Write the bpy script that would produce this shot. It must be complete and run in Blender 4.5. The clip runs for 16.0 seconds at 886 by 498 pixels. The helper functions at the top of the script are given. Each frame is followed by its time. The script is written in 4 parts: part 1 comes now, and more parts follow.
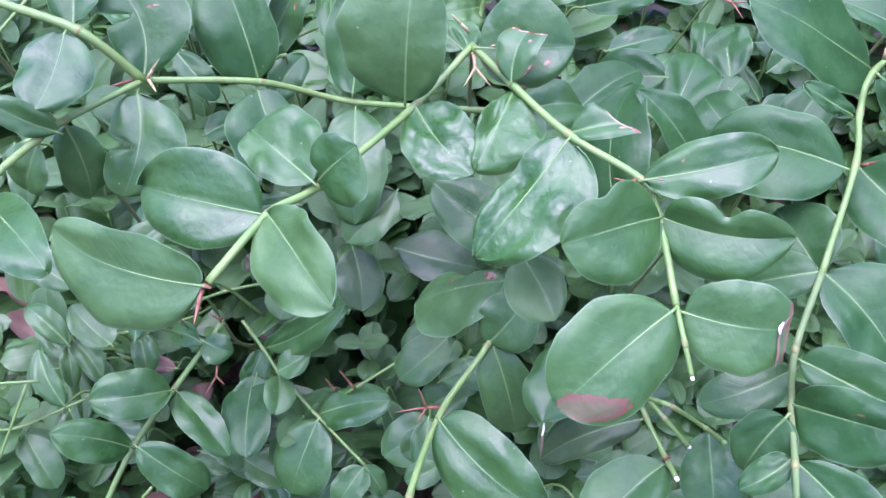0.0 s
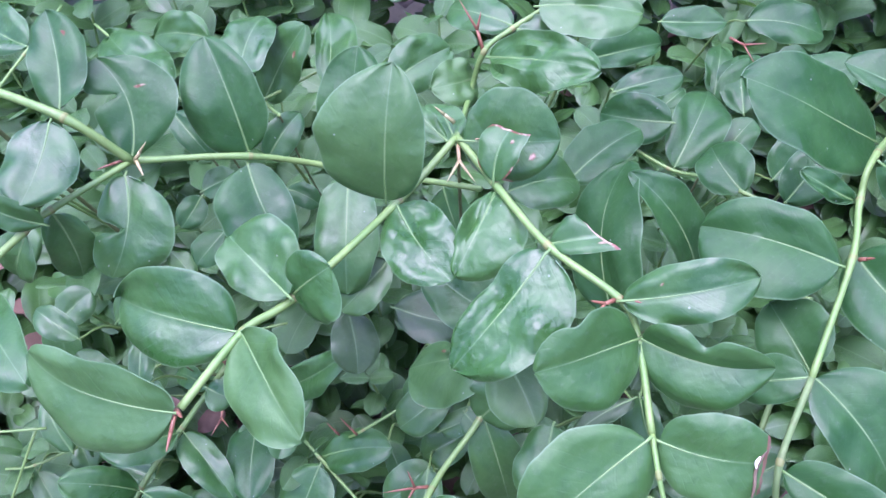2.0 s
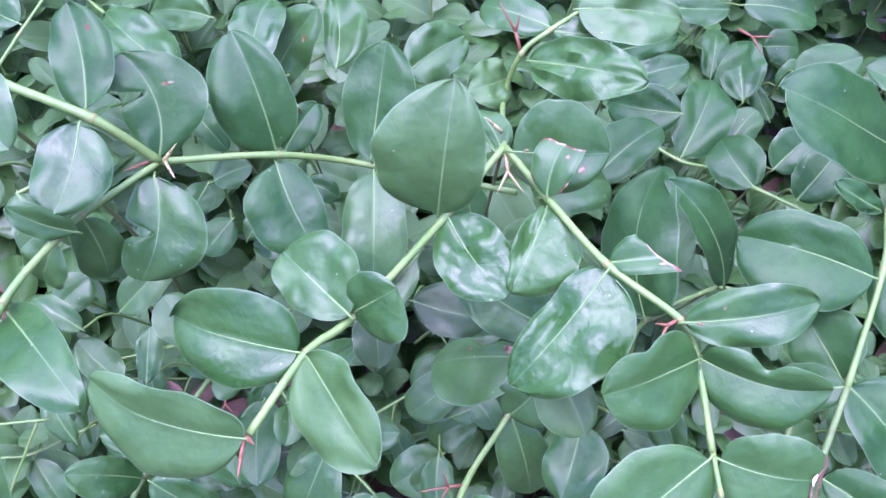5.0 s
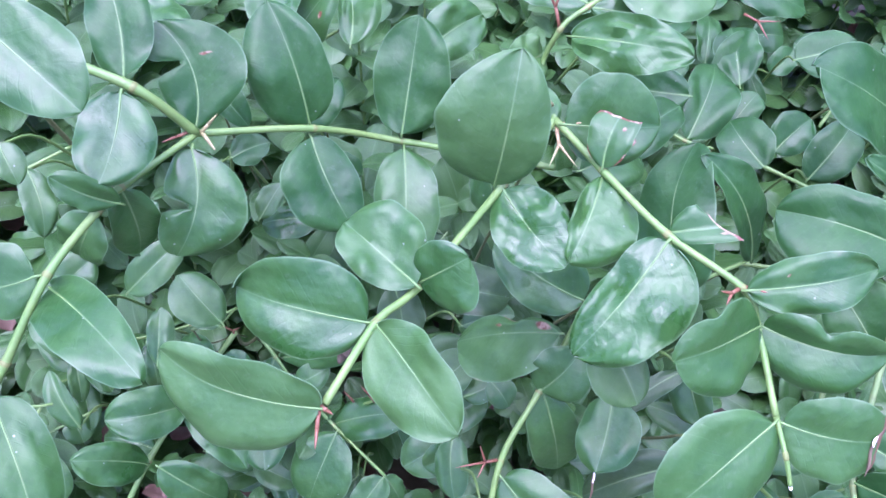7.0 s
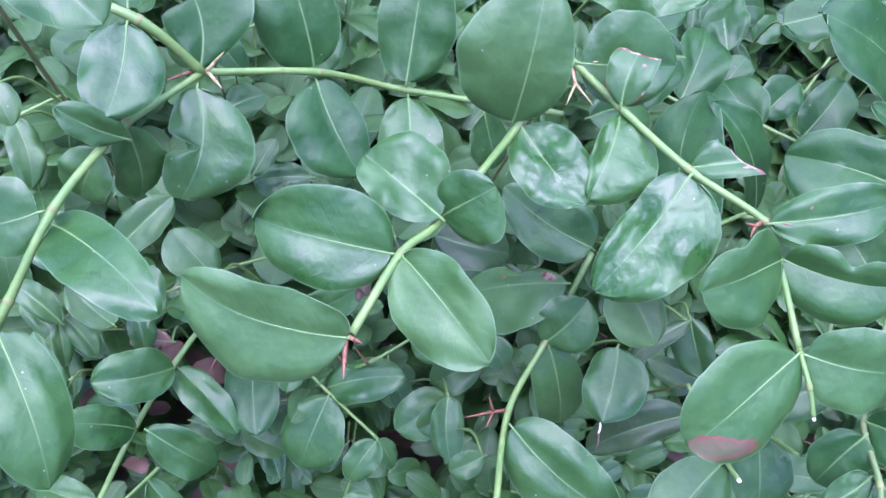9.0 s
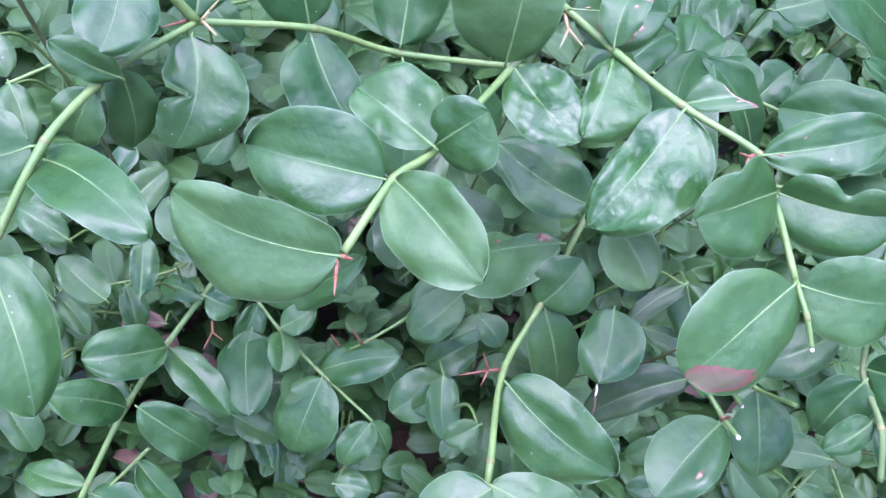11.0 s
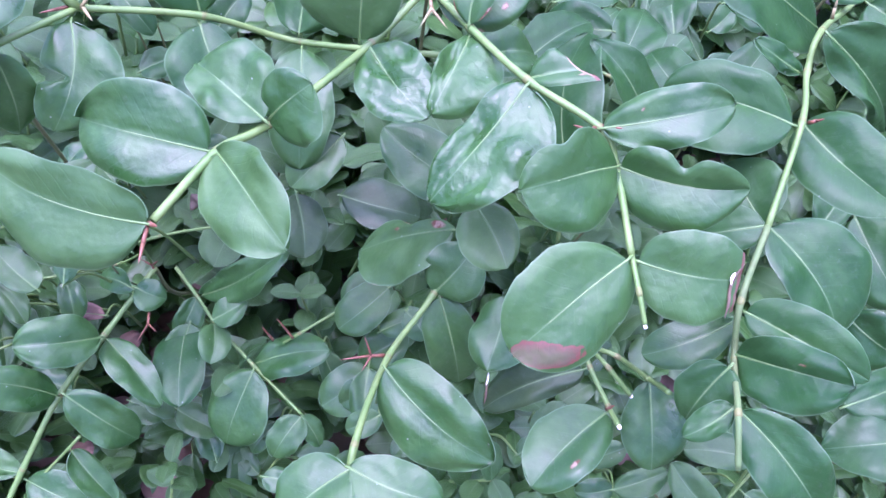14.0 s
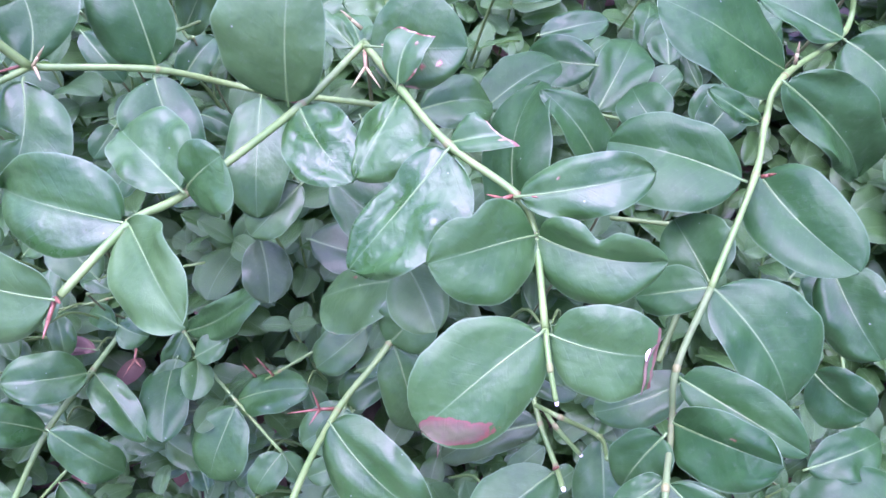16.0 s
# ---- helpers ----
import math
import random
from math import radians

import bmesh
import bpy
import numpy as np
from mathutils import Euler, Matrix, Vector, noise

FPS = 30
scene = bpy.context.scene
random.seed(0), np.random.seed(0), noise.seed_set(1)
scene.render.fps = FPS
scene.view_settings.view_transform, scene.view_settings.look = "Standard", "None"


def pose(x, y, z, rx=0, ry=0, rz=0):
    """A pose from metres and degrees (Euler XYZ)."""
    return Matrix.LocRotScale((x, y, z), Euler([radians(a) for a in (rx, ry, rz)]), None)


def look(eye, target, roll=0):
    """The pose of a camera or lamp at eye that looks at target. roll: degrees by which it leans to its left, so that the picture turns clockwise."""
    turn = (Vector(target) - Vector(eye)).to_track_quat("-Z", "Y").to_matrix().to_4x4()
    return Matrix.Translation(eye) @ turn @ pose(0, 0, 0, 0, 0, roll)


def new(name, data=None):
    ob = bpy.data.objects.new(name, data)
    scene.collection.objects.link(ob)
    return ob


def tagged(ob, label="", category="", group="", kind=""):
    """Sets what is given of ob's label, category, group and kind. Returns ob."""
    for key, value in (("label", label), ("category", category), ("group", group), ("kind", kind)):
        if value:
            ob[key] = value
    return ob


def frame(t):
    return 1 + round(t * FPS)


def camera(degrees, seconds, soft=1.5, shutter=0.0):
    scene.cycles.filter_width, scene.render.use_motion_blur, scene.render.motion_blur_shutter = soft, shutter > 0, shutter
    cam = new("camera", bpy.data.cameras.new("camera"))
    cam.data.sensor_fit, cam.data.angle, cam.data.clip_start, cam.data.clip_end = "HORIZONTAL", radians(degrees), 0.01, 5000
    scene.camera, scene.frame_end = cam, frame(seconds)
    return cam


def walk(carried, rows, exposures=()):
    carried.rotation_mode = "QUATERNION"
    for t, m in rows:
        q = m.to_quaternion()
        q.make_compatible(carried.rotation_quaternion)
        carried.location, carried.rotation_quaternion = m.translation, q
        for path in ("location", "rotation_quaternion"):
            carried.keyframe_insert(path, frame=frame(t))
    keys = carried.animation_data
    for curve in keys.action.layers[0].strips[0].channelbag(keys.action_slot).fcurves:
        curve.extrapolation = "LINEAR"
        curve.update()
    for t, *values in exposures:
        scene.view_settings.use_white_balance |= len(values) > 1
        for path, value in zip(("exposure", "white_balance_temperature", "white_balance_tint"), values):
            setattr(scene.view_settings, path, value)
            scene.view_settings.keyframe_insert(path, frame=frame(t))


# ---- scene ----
cam = camera(53.9, 16.0, soft=1.5)
METRES, EYE, TILT, LEAN, TURN = 0.38, 0.74, -48.0, 0.0, 0.0
ROWS = [
    (0.0, 0.0, 0.0, 0.0, 0.0, 0.0, -0.0),
    (0.5, 0.0235, -0.0018, 0.0323, 1.34, -0.08, 0.02),
    (1.0, 0.0533, 0.0085, 0.0747, 2.23, -0.12, -0.01),
    (1.5, 0.0598, 0.0132, 0.1117, 2.23, -1.22, -0.06),
    (2.0, 0.0526, 0.014, 0.1416, 2.31, -2.83, -0.02),
    (2.5, 0.0394, 0.015, 0.1628, 2.32, -3.94, -0.01),
    (3.0, 0.0361, 0.0139, 0.1787, 2.38, -4.93, -0.0),
    (3.5, 0.0106, 0.0158, 0.1963, 2.36, -5.93, 0.01),
    (4.0, -0.0174, 0.022, 0.2124, 0.98, -6.23, -0.21),
    (6.5, -0.1379, 0.0212, 0.1896, -4.67, -6.67, -0.89),
    (7.0, -0.1742, 0.027, 0.1834, -5.83, -6.73, -1.02),
    (7.5, -0.193, 0.0375, 0.1783, -6.31, -6.75, -1.14),
    (8.0, -0.2071, 0.0423, 0.1685, -6.87, -6.73, -1.15),
    (8.5, -0.2189, 0.0407, 0.1473, -8.19, -6.82, -1.31),
    (9.0, -0.2314, 0.0414, 0.1238, -8.71, -6.86, -1.34),
    (11.5, -0.2196, 0.0311, 0.006, -8.79, -3.29, -1.4),
    (12.0, -0.1874, 0.0247, -0.0108, -8.69, -2.9, -1.48),
    (12.5, -0.1447, 0.0194, -0.0291, -8.69, -2.8, -1.49),
    (13.0, -0.1048, 0.0157, -0.0307, -8.21, -2.78, -1.46),
    (13.5, -0.0668, 0.0116, -0.0212, -6.1, -2.78, -1.43),
    (14.0, -0.0252, 0.0156, -0.0114, -4.85, -2.77, -1.4),
    (14.5, 0.0305, 0.0179, 0.0029, -4.35, -2.83, -1.39),
    (15.0, 0.0671, 0.0182, 0.0141, -3.46, -2.9, -1.35),
    (15.5, 0.0857, 0.019, 0.0315, -1.73, -2.92, -1.27),
    (16.0, 0.1016, 0.0236, 0.053, -0.77, -2.99, -1.22),
]
walk(cam, [(t, pose(0, 0, EYE, TILT, LEAN, TURN) @ pose(METRES * x, METRES * y, METRES * z, 90 + pitch, roll, yaw)) for t, x, y, z, yaw, pitch, roll in ROWS],
     [(0.0, 2.56, 5335, 49.6), (1.5, 2.54, 5270, 48.5), (2.5, 2.59, 5270, 50.5), (3.0, 2.72, 5270, 56.3), (3.5, 2.64, 5260, 56.7), (4.0, 2.64, 5181, 67.7), (6.5, 2.70, 5189, 44.1), (7.5, 2.60, 5127, 52.4), (8.5, 2.55, 5100, 42.7), (9.0, 2.53, 5112, 44.9), (11.5, 2.65, 5221, 53.3), (12.0, 2.64, 5107, 61.1), (12.5, 2.63, 5101, 64), (13.5, 2.67, 5151, 61.6), (14.5, 2.68, 5141, 59.5), (16.0, 2.78, 5218, 70.8)])

# ---- light ----
world = bpy.data.worlds.new("sky")
scene.world = world
world.use_nodes = True
wn = world.node_tree
wn.nodes.clear()
sky = wn.nodes.new("ShaderNodeTexSky")
sky.sky_type, sky.sun_disc = "NISHITA", False
sky.sun_elevation, sky.sun_rotation = radians(78), radians(-120)
sky.air_density, sky.dust_density, sky.ozone_density = 1.0, 3.0, 1.5
# an overcast sky is about three times brighter overhead than at the horizon
coords, split = wn.nodes.new("ShaderNodeTexCoord"), wn.nodes.new("ShaderNodeSeparateXYZ")
ramp, tint = wn.nodes.new("ShaderNodeMapRange"), wn.nodes.new("ShaderNodeMix")
ramp.inputs["From Min"].default_value, ramp.inputs["From Max"].default_value = 0.0, 1.0
ramp.inputs["To Min"].default_value, ramp.inputs["To Max"].default_value = 0.42, 1.25
tint.data_type, tint.blend_type = "RGBA", "MULTIPLY"
tint.inputs["Factor"].default_value = 1.0
back, wout = wn.nodes.new("ShaderNodeBackground"), wn.nodes.new("ShaderNodeOutputWorld")
back.inputs["Strength"].default_value = 0.13
wn.links.new(coords.outputs["Generated"], split.inputs[0])
wn.links.new(split.outputs["Z"], ramp.inputs["Value"])
wn.links.new(sky.outputs[0], tint.inputs["A"])
wn.links.new(ramp.outputs[0], tint.inputs["B"])
wn.links.new(tint.outputs["Result"], back.inputs[0])
wn.links.new(back.outputs[0], wout.inputs[0])

sun = new("sun", bpy.data.lights.new("sun", "SUN"))
sun.data.energy, sun.data.angle, sun.data.color = 1.25, radians(95), (1.0, 0.96, 0.90)
sun.matrix_world = look((0.05, 0.32, 2.4), (0, 0.2, 0))


# ---- materials ----
def nodes(name, roughness=0.5):
    mat = bpy.data.materials.new(name)
    mat.use_nodes = True
    tree = mat.node_tree
    bsdf = tree.nodes["Principled BSDF"]
    bsdf.inputs["Roughness"].default_value = roughness
    return mat, tree, bsdf


def add(tree, kind, **values):
    node = tree.nodes.new(kind)
    for key, value in values.items():
        node.inputs[key.replace("_", " ")].default_value = value
    return node


def mix(tree, factor, a, b, blend="MIX"):
    """A colour mix. Each of factor, a and b is a socket or a value."""
    node = tree.nodes.new("ShaderNodeMix")
    node.data_type, node.blend_type = "RGBA", blend
    for slot, value in (("Factor", factor), ("A", a), ("B", b)):
        if isinstance(value, bpy.types.NodeSocket):
            tree.links.new(value, node.inputs[slot])
        else:
            node.inputs[slot].default_value = value
    return node.outputs["Result"]


def span(tree, value, low, high, to_low=0.0, to_high=1.0, smooth=True):
    node = tree.nodes.new("ShaderNodeMapRange")
    node.interpolation_type = "SMOOTHSTEP" if smooth else "LINEAR"
    for key, number in (("From Min", low), ("From Max", high), ("To Min", to_low), ("To Max", to_high)):
        node.inputs[key].default_value = number
    tree.links.new(value, node.inputs["Value"])
    return node.outputs[0]


def attribute(tree, name):
    node = tree.nodes.new("ShaderNodeAttribute")
    node.attribute_name = name
    return node.outputs["Fac"]


def math_node(tree, operation, a, b=0.0):
    node = tree.nodes.new("ShaderNodeMath")
    node.operation = operation
    for k, value in enumerate((a, b)):
        if isinstance(value, bpy.types.NodeSocket):
            tree.links.new(value, node.inputs[k])
        else:
            node.inputs[k].default_value = value
    return node.outputs[0]


def noise_of(tree, vector, scale, detail=3.0, rough=0.55):
    node = add(tree, "ShaderNodeTexNoise", Scale=scale, Detail=detail, Roughness=rough)
    tree.links.new(vector, node.inputs["Vector"])
    return node.outputs["Fac"]


def leaf_material(name, deep, light, dull=0.0, relief=0.55, shine=0.5):
    """Leathery evergreen leaf: mottled green, pale midrib, faint side veins, dust, specks; dead and bitten places by attribute."""
    mat, tree, bsdf = nodes(name)
    place = tree.nodes.new("ShaderNodeTexCoord").outputs["Object"]
    info = tree.nodes.new("ShaderNodeObjectInfo")
    shifted = tree.nodes.new("ShaderNodeVectorMath")
    shifted.operation = "ADD"
    tree.links.new(place, shifted.inputs[0])
    tree.links.new(info.outputs["Random"], shifted.inputs[1])
    spot = shifted.outputs[0]
    along, across, rib = attribute(tree, "along"), attribute(tree, "across"), attribute(tree, "rib")
    broad, fine, grain = noise_of(tree, spot, 55.0), noise_of(tree, spot, 260.0), noise_of(tree, spot, 1500.0, 2.0)
    colour = mix(tree, span(tree, broad, 0.3, 0.7), deep, light)
    colour = mix(tree, span(tree, info.outputs["Random"], 0.0, 1.0, 0.0, 0.4, False), colour, (light[0] * 1.15, light[1] * 1.1, light[2] * 0.9, 1))
    colour = mix(tree, span(tree, fine, 0.45, 0.75, 0.0, 0.35), colour, (deep[0] * 0.75, deep[1] * 0.8, deep[2] * 0.8, 1))
    # side veins run from the midrib forward to the edge
    slant = math_node(tree, "SUBTRACT", along, math_node(tree, "MULTIPLY", across, 0.28))
    slant = math_node(tree, "ADD", slant, math_node(tree, "MULTIPLY", broad, 0.12))
    wave = math_node(tree, "SINE", math_node(tree, "MULTIPLY", slant, 62.0))
    vein = span(tree, wave, 0.82, 1.0)
    colour = mix(tree, math_node(tree, "MULTIPLY", math_node(tree, "MULTIPLY", vein, fine), 0.05), colour, (0.16, 0.30, 0.13, 1))
    # pale midrib, thinner towards the tip
    width = span(tree, along, 0.0, 1.0, 0.0006, 0.00015, False)
    line = span(tree, math_node(tree, "DIVIDE", rib, width), 0.45, 1.5, 1.0, 0.0)
    colour = mix(tree, math_node(tree, "MULTIPLY", line, 0.3), colour, (0.15, 0.26, 0.12, 1))
    # the tough margin is a little paler
    colour = mix(tree, span(tree, across, 0.95, 1.0, 0.0, 0.5), colour, (0.15, 0.26, 0.13, 1))
    # dust and dried drops
    dust = span(tree, noise_of(tree, spot, 420.0, 4.0, 0.7), 0.52, 0.8)
    colour = mix(tree, math_node(tree, "MULTIPLY", dust, 0.08), colour, (0.34, 0.38, 0.33, 1))
    specks = add(tree, "ShaderNodeTexVoronoi", Scale=190.0)
    tree.links.new(spot, specks.inputs["Vector"])
    dot = span(tree, specks.outputs["Distance"], 0.05, 0.09, 1.0, 0.0)
    chosen = tree.nodes.new("ShaderNodeSeparateColor")
    tree.links.new(specks.outputs["Color"], chosen.inputs[0])
    rare = math_node(tree, "GREATER_THAN", chosen.outputs[0], 0.86)
    colour = mix(tree, math_node(tree, "MULTIPLY", math_node(tree, "MULTIPLY", dot, rare), 0.35), colour, (0.55, 0.6, 0.52, 1))
    # dead tissue, pale red at its rim
    mottle = noise_of(tree, spot, 120.0, 3.0)
    ragged = math_node(tree, "ADD", attribute(tree, "dead"), math_node(tree, "MULTIPLY", math_node(tree, "SUBTRACT", noise_of(tree, spot, 330.0), 0.5), 0.5))
    rim, core = span(tree, ragged, 0.44, 0.49), span(tree, ragged, 0.50, 0.62)
    aged = math_node(tree, "MULTIPLY", rim, span(tree, ragged, 0.55, 1.0, 1.0, 0.35))
    colour = mix(tree, aged, colour, (0.15, 0.058, 0.040, 1))
    faded = math_node(tree, "MULTIPLY", core, span(tree, math_node(tree, "ADD", fine, math_node(tree, "MULTIPLY", mottle, 0.8)), 0.65, 1.05, 0.95, 0.35))
    colour = mix(tree, faded, colour, mix(tree, broad, (0.068, 0.076, 0.036, 1), (0.125, 0.096, 0.058, 1)))
    scar = span(tree, attribute(tree, "scar"), 0.35, 0.75)
    colour = mix(tree, scar, colour, mix(tree, span(tree, fine, 0.45, 0.6), (0.15, 0.045, 0.028, 1), (0.34, 0.25, 0.16, 1)))
    tree.links.new(colour, bsdf.inputs["Base Color"])
    gloss = span(tree, broad, 0.25, 0.75, 0.25 + dull, 0.42 + dull)
    gloss = math_node(tree, "ADD", gloss, math_node(tree, "MULTIPLY", info.outputs["Random"], 0.10))
    gloss = math_node(tree, "ADD", gloss, math_node(tree, "MULTIPLY", dust, 0.12))
    gloss = math_node(tree, "ADD", gloss, math_node(tree, "MULTIPLY", core, 0.3))
    tree.links.new(gloss, bsdf.inputs["Roughness"])
    bsdf.inputs["Specular IOR Level"].default_value = shine
    crumple = noise_of(tree, spot, 130.0, 2.0)
    height = math_node(tree, "ADD", math_node(tree, "MULTIPLY", fine, 0.22), math_node(tree, "MULTIPLY", grain, 0.05))
    height = math_node(tree, "SUBTRACT", height, math_node(tree, "MULTIPLY", math_node(tree, "MULTIPLY", vein, span(tree, crumple, 0.4, 0.65)), 0.05))
    height = math_node(tree, "ADD", height, math_node(tree, "ADD", math_node(tree, "MULTIPLY", broad, 1.5), math_node(tree, "MULTIPLY", crumple, 0.6)))
    bump = add(tree, "ShaderNodeBump", Strength=relief, Distance=0.0014)
    tree.links.new(height, bump.inputs["Height"])
    tree.links.new(bump.outputs[0], bsdf.inputs["Normal"])
    # a little daylight comes through the blade
    glow = tree.nodes.new("ShaderNodeBsdfTranslucent")
    tree.links.new(mix(tree, 0.5, colour, (0.16, 0.34, 0.05, 1)), glow.inputs["Color"])
    both, end = tree.nodes.new("ShaderNodeMixShader"), tree.nodes["Material Output"]
    both.inputs[0].default_value = 0.32
    tree.links.new(bsdf.outputs[0], both.inputs[1])
    tree.links.new(glow.outputs[0], both.inputs[2])
    tree.links.new(both.outputs[0], end.inputs["Surface"])
    return mat


def grained(name, a, b, roughness, scale=300.0, bump_size=0.0006):
    """Two colours in fine noise, with relief."""
    mat, tree, bsdf = nodes(name, roughness)
    place = tree.nodes.new("ShaderNodeTexCoord").outputs["Object"]
    broad, fine = noise_of(tree, place, scale * 0.2), noise_of(tree, place, scale, 4.0)
    colour = mix(tree, span(tree, broad, 0.3, 0.7), a, b)
    colour = mix(tree, span(tree, fine, 0.5, 0.75, 0.0, 0.5), colour, (b[0] * 0.6, b[1] * 0.55, b[2] * 0.5, 1))
    tree.links.new(colour, bsdf.inputs["Base Color"])
    bump = add(tree, "ShaderNodeBump", Strength=0.5, Distance=bump_size)
    tree.links.new(fine, bump.inputs["Height"])
    tree.links.new(bump.outputs[0], bsdf.inputs["Normal"])
    return mat


LEAF = leaf_material("glossy_leaf", (0.021, 0.080, 0.017, 1), (0.040, 0.118, 0.026, 1))
LEAF_BROWN = leaf_material("ageing_leaf", (0.020, 0.056, 0.015, 1), (0.034, 0.079, 0.022, 1), 0.08, 0.5)
LEAF_INNER = leaf_material("inner_leaf", (0.023, 0.082, 0.019, 1), (0.046, 0.120, 0.028, 1), 0.0, 0.4)
# mature leaves are darker green; inner branches use it too, shade in the colour
LEAF_DEEP = leaf_material("mature_and_shaded_leaf", (0.014, 0.062, 0.0145, 1), (0.026, 0.092, 0.021, 1), 0.02, 0.5, 0.34)
LEAF_PUCKERED = leaf_material("puckered_leaf", (0.024, 0.088, 0.018, 1), (0.044, 0.128, 0.029, 1), -0.03, 0.9)
LEAF_FRESH = leaf_material("fresh_leaf", (0.036, 0.104, 0.025, 1), (0.056, 0.140, 0.035, 1), 0.06, 0.5)
RIB = grained("pale_midrib", (0.075, 0.165, 0.036, 1), (0.12, 0.205, 0.060, 1), 0.5)
STEM = grained("green_stem", (0.078, 0.162, 0.032, 1), (0.118, 0.198, 0.046, 1), 0.55)
NODE = grained("brown_node", (0.105, 0.145, 0.034, 1), (0.15, 0.155, 0.050, 1), 0.65)
AGED = grained("ageing_stem", (0.070, 0.135, 0.034, 1), (0.108, 0.158, 0.050, 1), 0.7, 220.0)
DRIED = grained("dried_stem_end", (0.075, 0.040, 0.022, 1), (0.11, 0.060, 0.034, 1), 0.7)
BARK = grained("green_grey_bark", (0.060, 0.095, 0.018, 1), (0.100, 0.120, 0.034, 1), 0.9)
THORN = grained("red_thorn", (0.135, 0.050, 0.024, 1), (0.185, 0.085, 0.042, 1), 0.55)
THORN_PALE = grained("yellow_thorn", (0.26, 0.27, 0.11, 1), (0.28, 0.20, 0.10, 1), 0.5)
WITHERED = grained("withered_edge", (0.075, 0.052, 0.028, 1), (0.125, 0.092, 0.052, 1), 0.75, 500.0)
CUT = grained("white_cut_wood", (0.72, 0.68, 0.60, 1), (0.80, 0.76, 0.70, 1), 0.7)
DRY = grained("dry_leaf", (0.085, 0.048, 0.032, 1), (0.15, 0.092, 0.064, 1), 0.75, 160.0)
SOIL = grained("soil", (0.065, 0.055, 0.036, 1), (0.105, 0.088, 0.060, 1), 0.95, 60.0, 0.004)


# ---- parts ----
def mesh_object(name, verts, faces, material, parent=None, smooth=True):
    data = bpy.data.meshes.new(name)
    data.from_pydata([tuple(v) for v in verts], [], faces)
    data.materials.append(material)
    data.polygons.foreach_set("use_smooth", [smooth] * len(data.polygons))
    data.update()
    ob = new(name, data)
    ob.parent = parent
    return ob


def spline(points, steps):
    """A Catmull-Rom line through the points."""
    p = [Vector(v) for v in points]
    p = [p[0] * 2 - p[1]] + p + [p[-1] * 2 - p[-2]]
    line = []
    for k in range(1, len(p) - 2):
        a, b, c, d = p[k - 1:k + 3]
        for i in range(steps):
            t = i / steps
            line.append(0.5 * (2 * b + (c - a) * t + (2 * a - 5 * b + 4 * c - d) * t * t + (3 * b - a - 3 * c + d) * t ** 3))
    return line + [p[-2]]


def tube(line, radii, sides=9):
    """Points and faces of a closed tube along a line."""
    verts, faces = [], []
    side = None
    for k, p in enumerate(line):
        way = (line[min(k + 1, len(line) - 1)] - line[max(k - 1, 0)]).normalized()
        if side is None:
            side = way.orthogonal().normalized()
        side = (side - way * side.dot(way)).normalized()
        other = way.cross(side)
        for i in range(sides):
            a = 2 * math.pi * i / sides
            verts.append(p + (side * math.cos(a) + other * math.sin(a)) * radii[k])
    for k in range(len(line) - 1):
        for i in range(sides):
            j = (i + 1) % sides
            faces.append((k * sides + i, k * sides + j, (k + 1) * sides + j, (k + 1) * sides + i))
    faces.append(tuple(reversed(range(sides))))
    faces.append(tuple(range((len(line) - 1) * sides, len(line) * sides)))
    return verts, faces


def branch(name, label, base):
    ob = new(name)
    ob.location = base
    ob.empty_display_size = 0.01
    return tagged(ob, label, "branch", "branches of the hedge")


def local(parent, p):
    return Vector(p) - parent.location


def stem(b, points, r0, r1, root=False, aged=False):
    """A stem with swollen nodes, green or turning brown. root: it goes on from its first point as woody stem down to the ground."""
    steps = 8
    line = [local(b, p) for p in spline(points, steps)]
    n = len(line)
    radii = []
    for k in range(n):
        near = abs((k + steps / 2) % steps - steps / 2)
        swell = 1 + 0.2 * math.exp(-(near / 0.9) ** 2) * (0 < k < n - 1)
        radii.append((r0 + (r1 - r0) * k / (n - 1)) * 0.5 * 1.38 * swell * (1 + 0.06 * noise.noise(line[k] * 90)))
    mesh_object("stem", *tube(line, radii, 10), AGED if aged else STEM, b)
    for p in points[1:-1]:
        ring = [local(b, p) + Vector((0, 0, 0))]
        k = min(range(n), key=lambda i: (line[i] - ring[0]).length)
        way = (line[min(k + 1, n - 1)] - line[k - 1]).normalized()
        collar = [line[k] + way * d for d in (-0.0016, -0.0008, 0, 0.0008, 0.0016)]
        mesh_object("node", *tube(collar, [radii[k] * f for f in (0.8, 1.0, 1.04, 1.0, 0.8)], 10), NODE, b)
    if root:
        first = Vector(points[0])
        foot = Vector((first.x * 0.9, first.y + 0.10, -0.01))
        wood = [local(b, p) for p in spline([first, first + Vector((0, 0.022, -0.055)), first.lerp(foot, 0.55) + Vector((0, 0.045, 0)), foot], 7)]
        mesh_object("woody_stem", *tube(wood, [r0 * 0.4 * (1 + 0.4 * k / len(wood)) for k in range(len(wood))], 8), BARK, b)


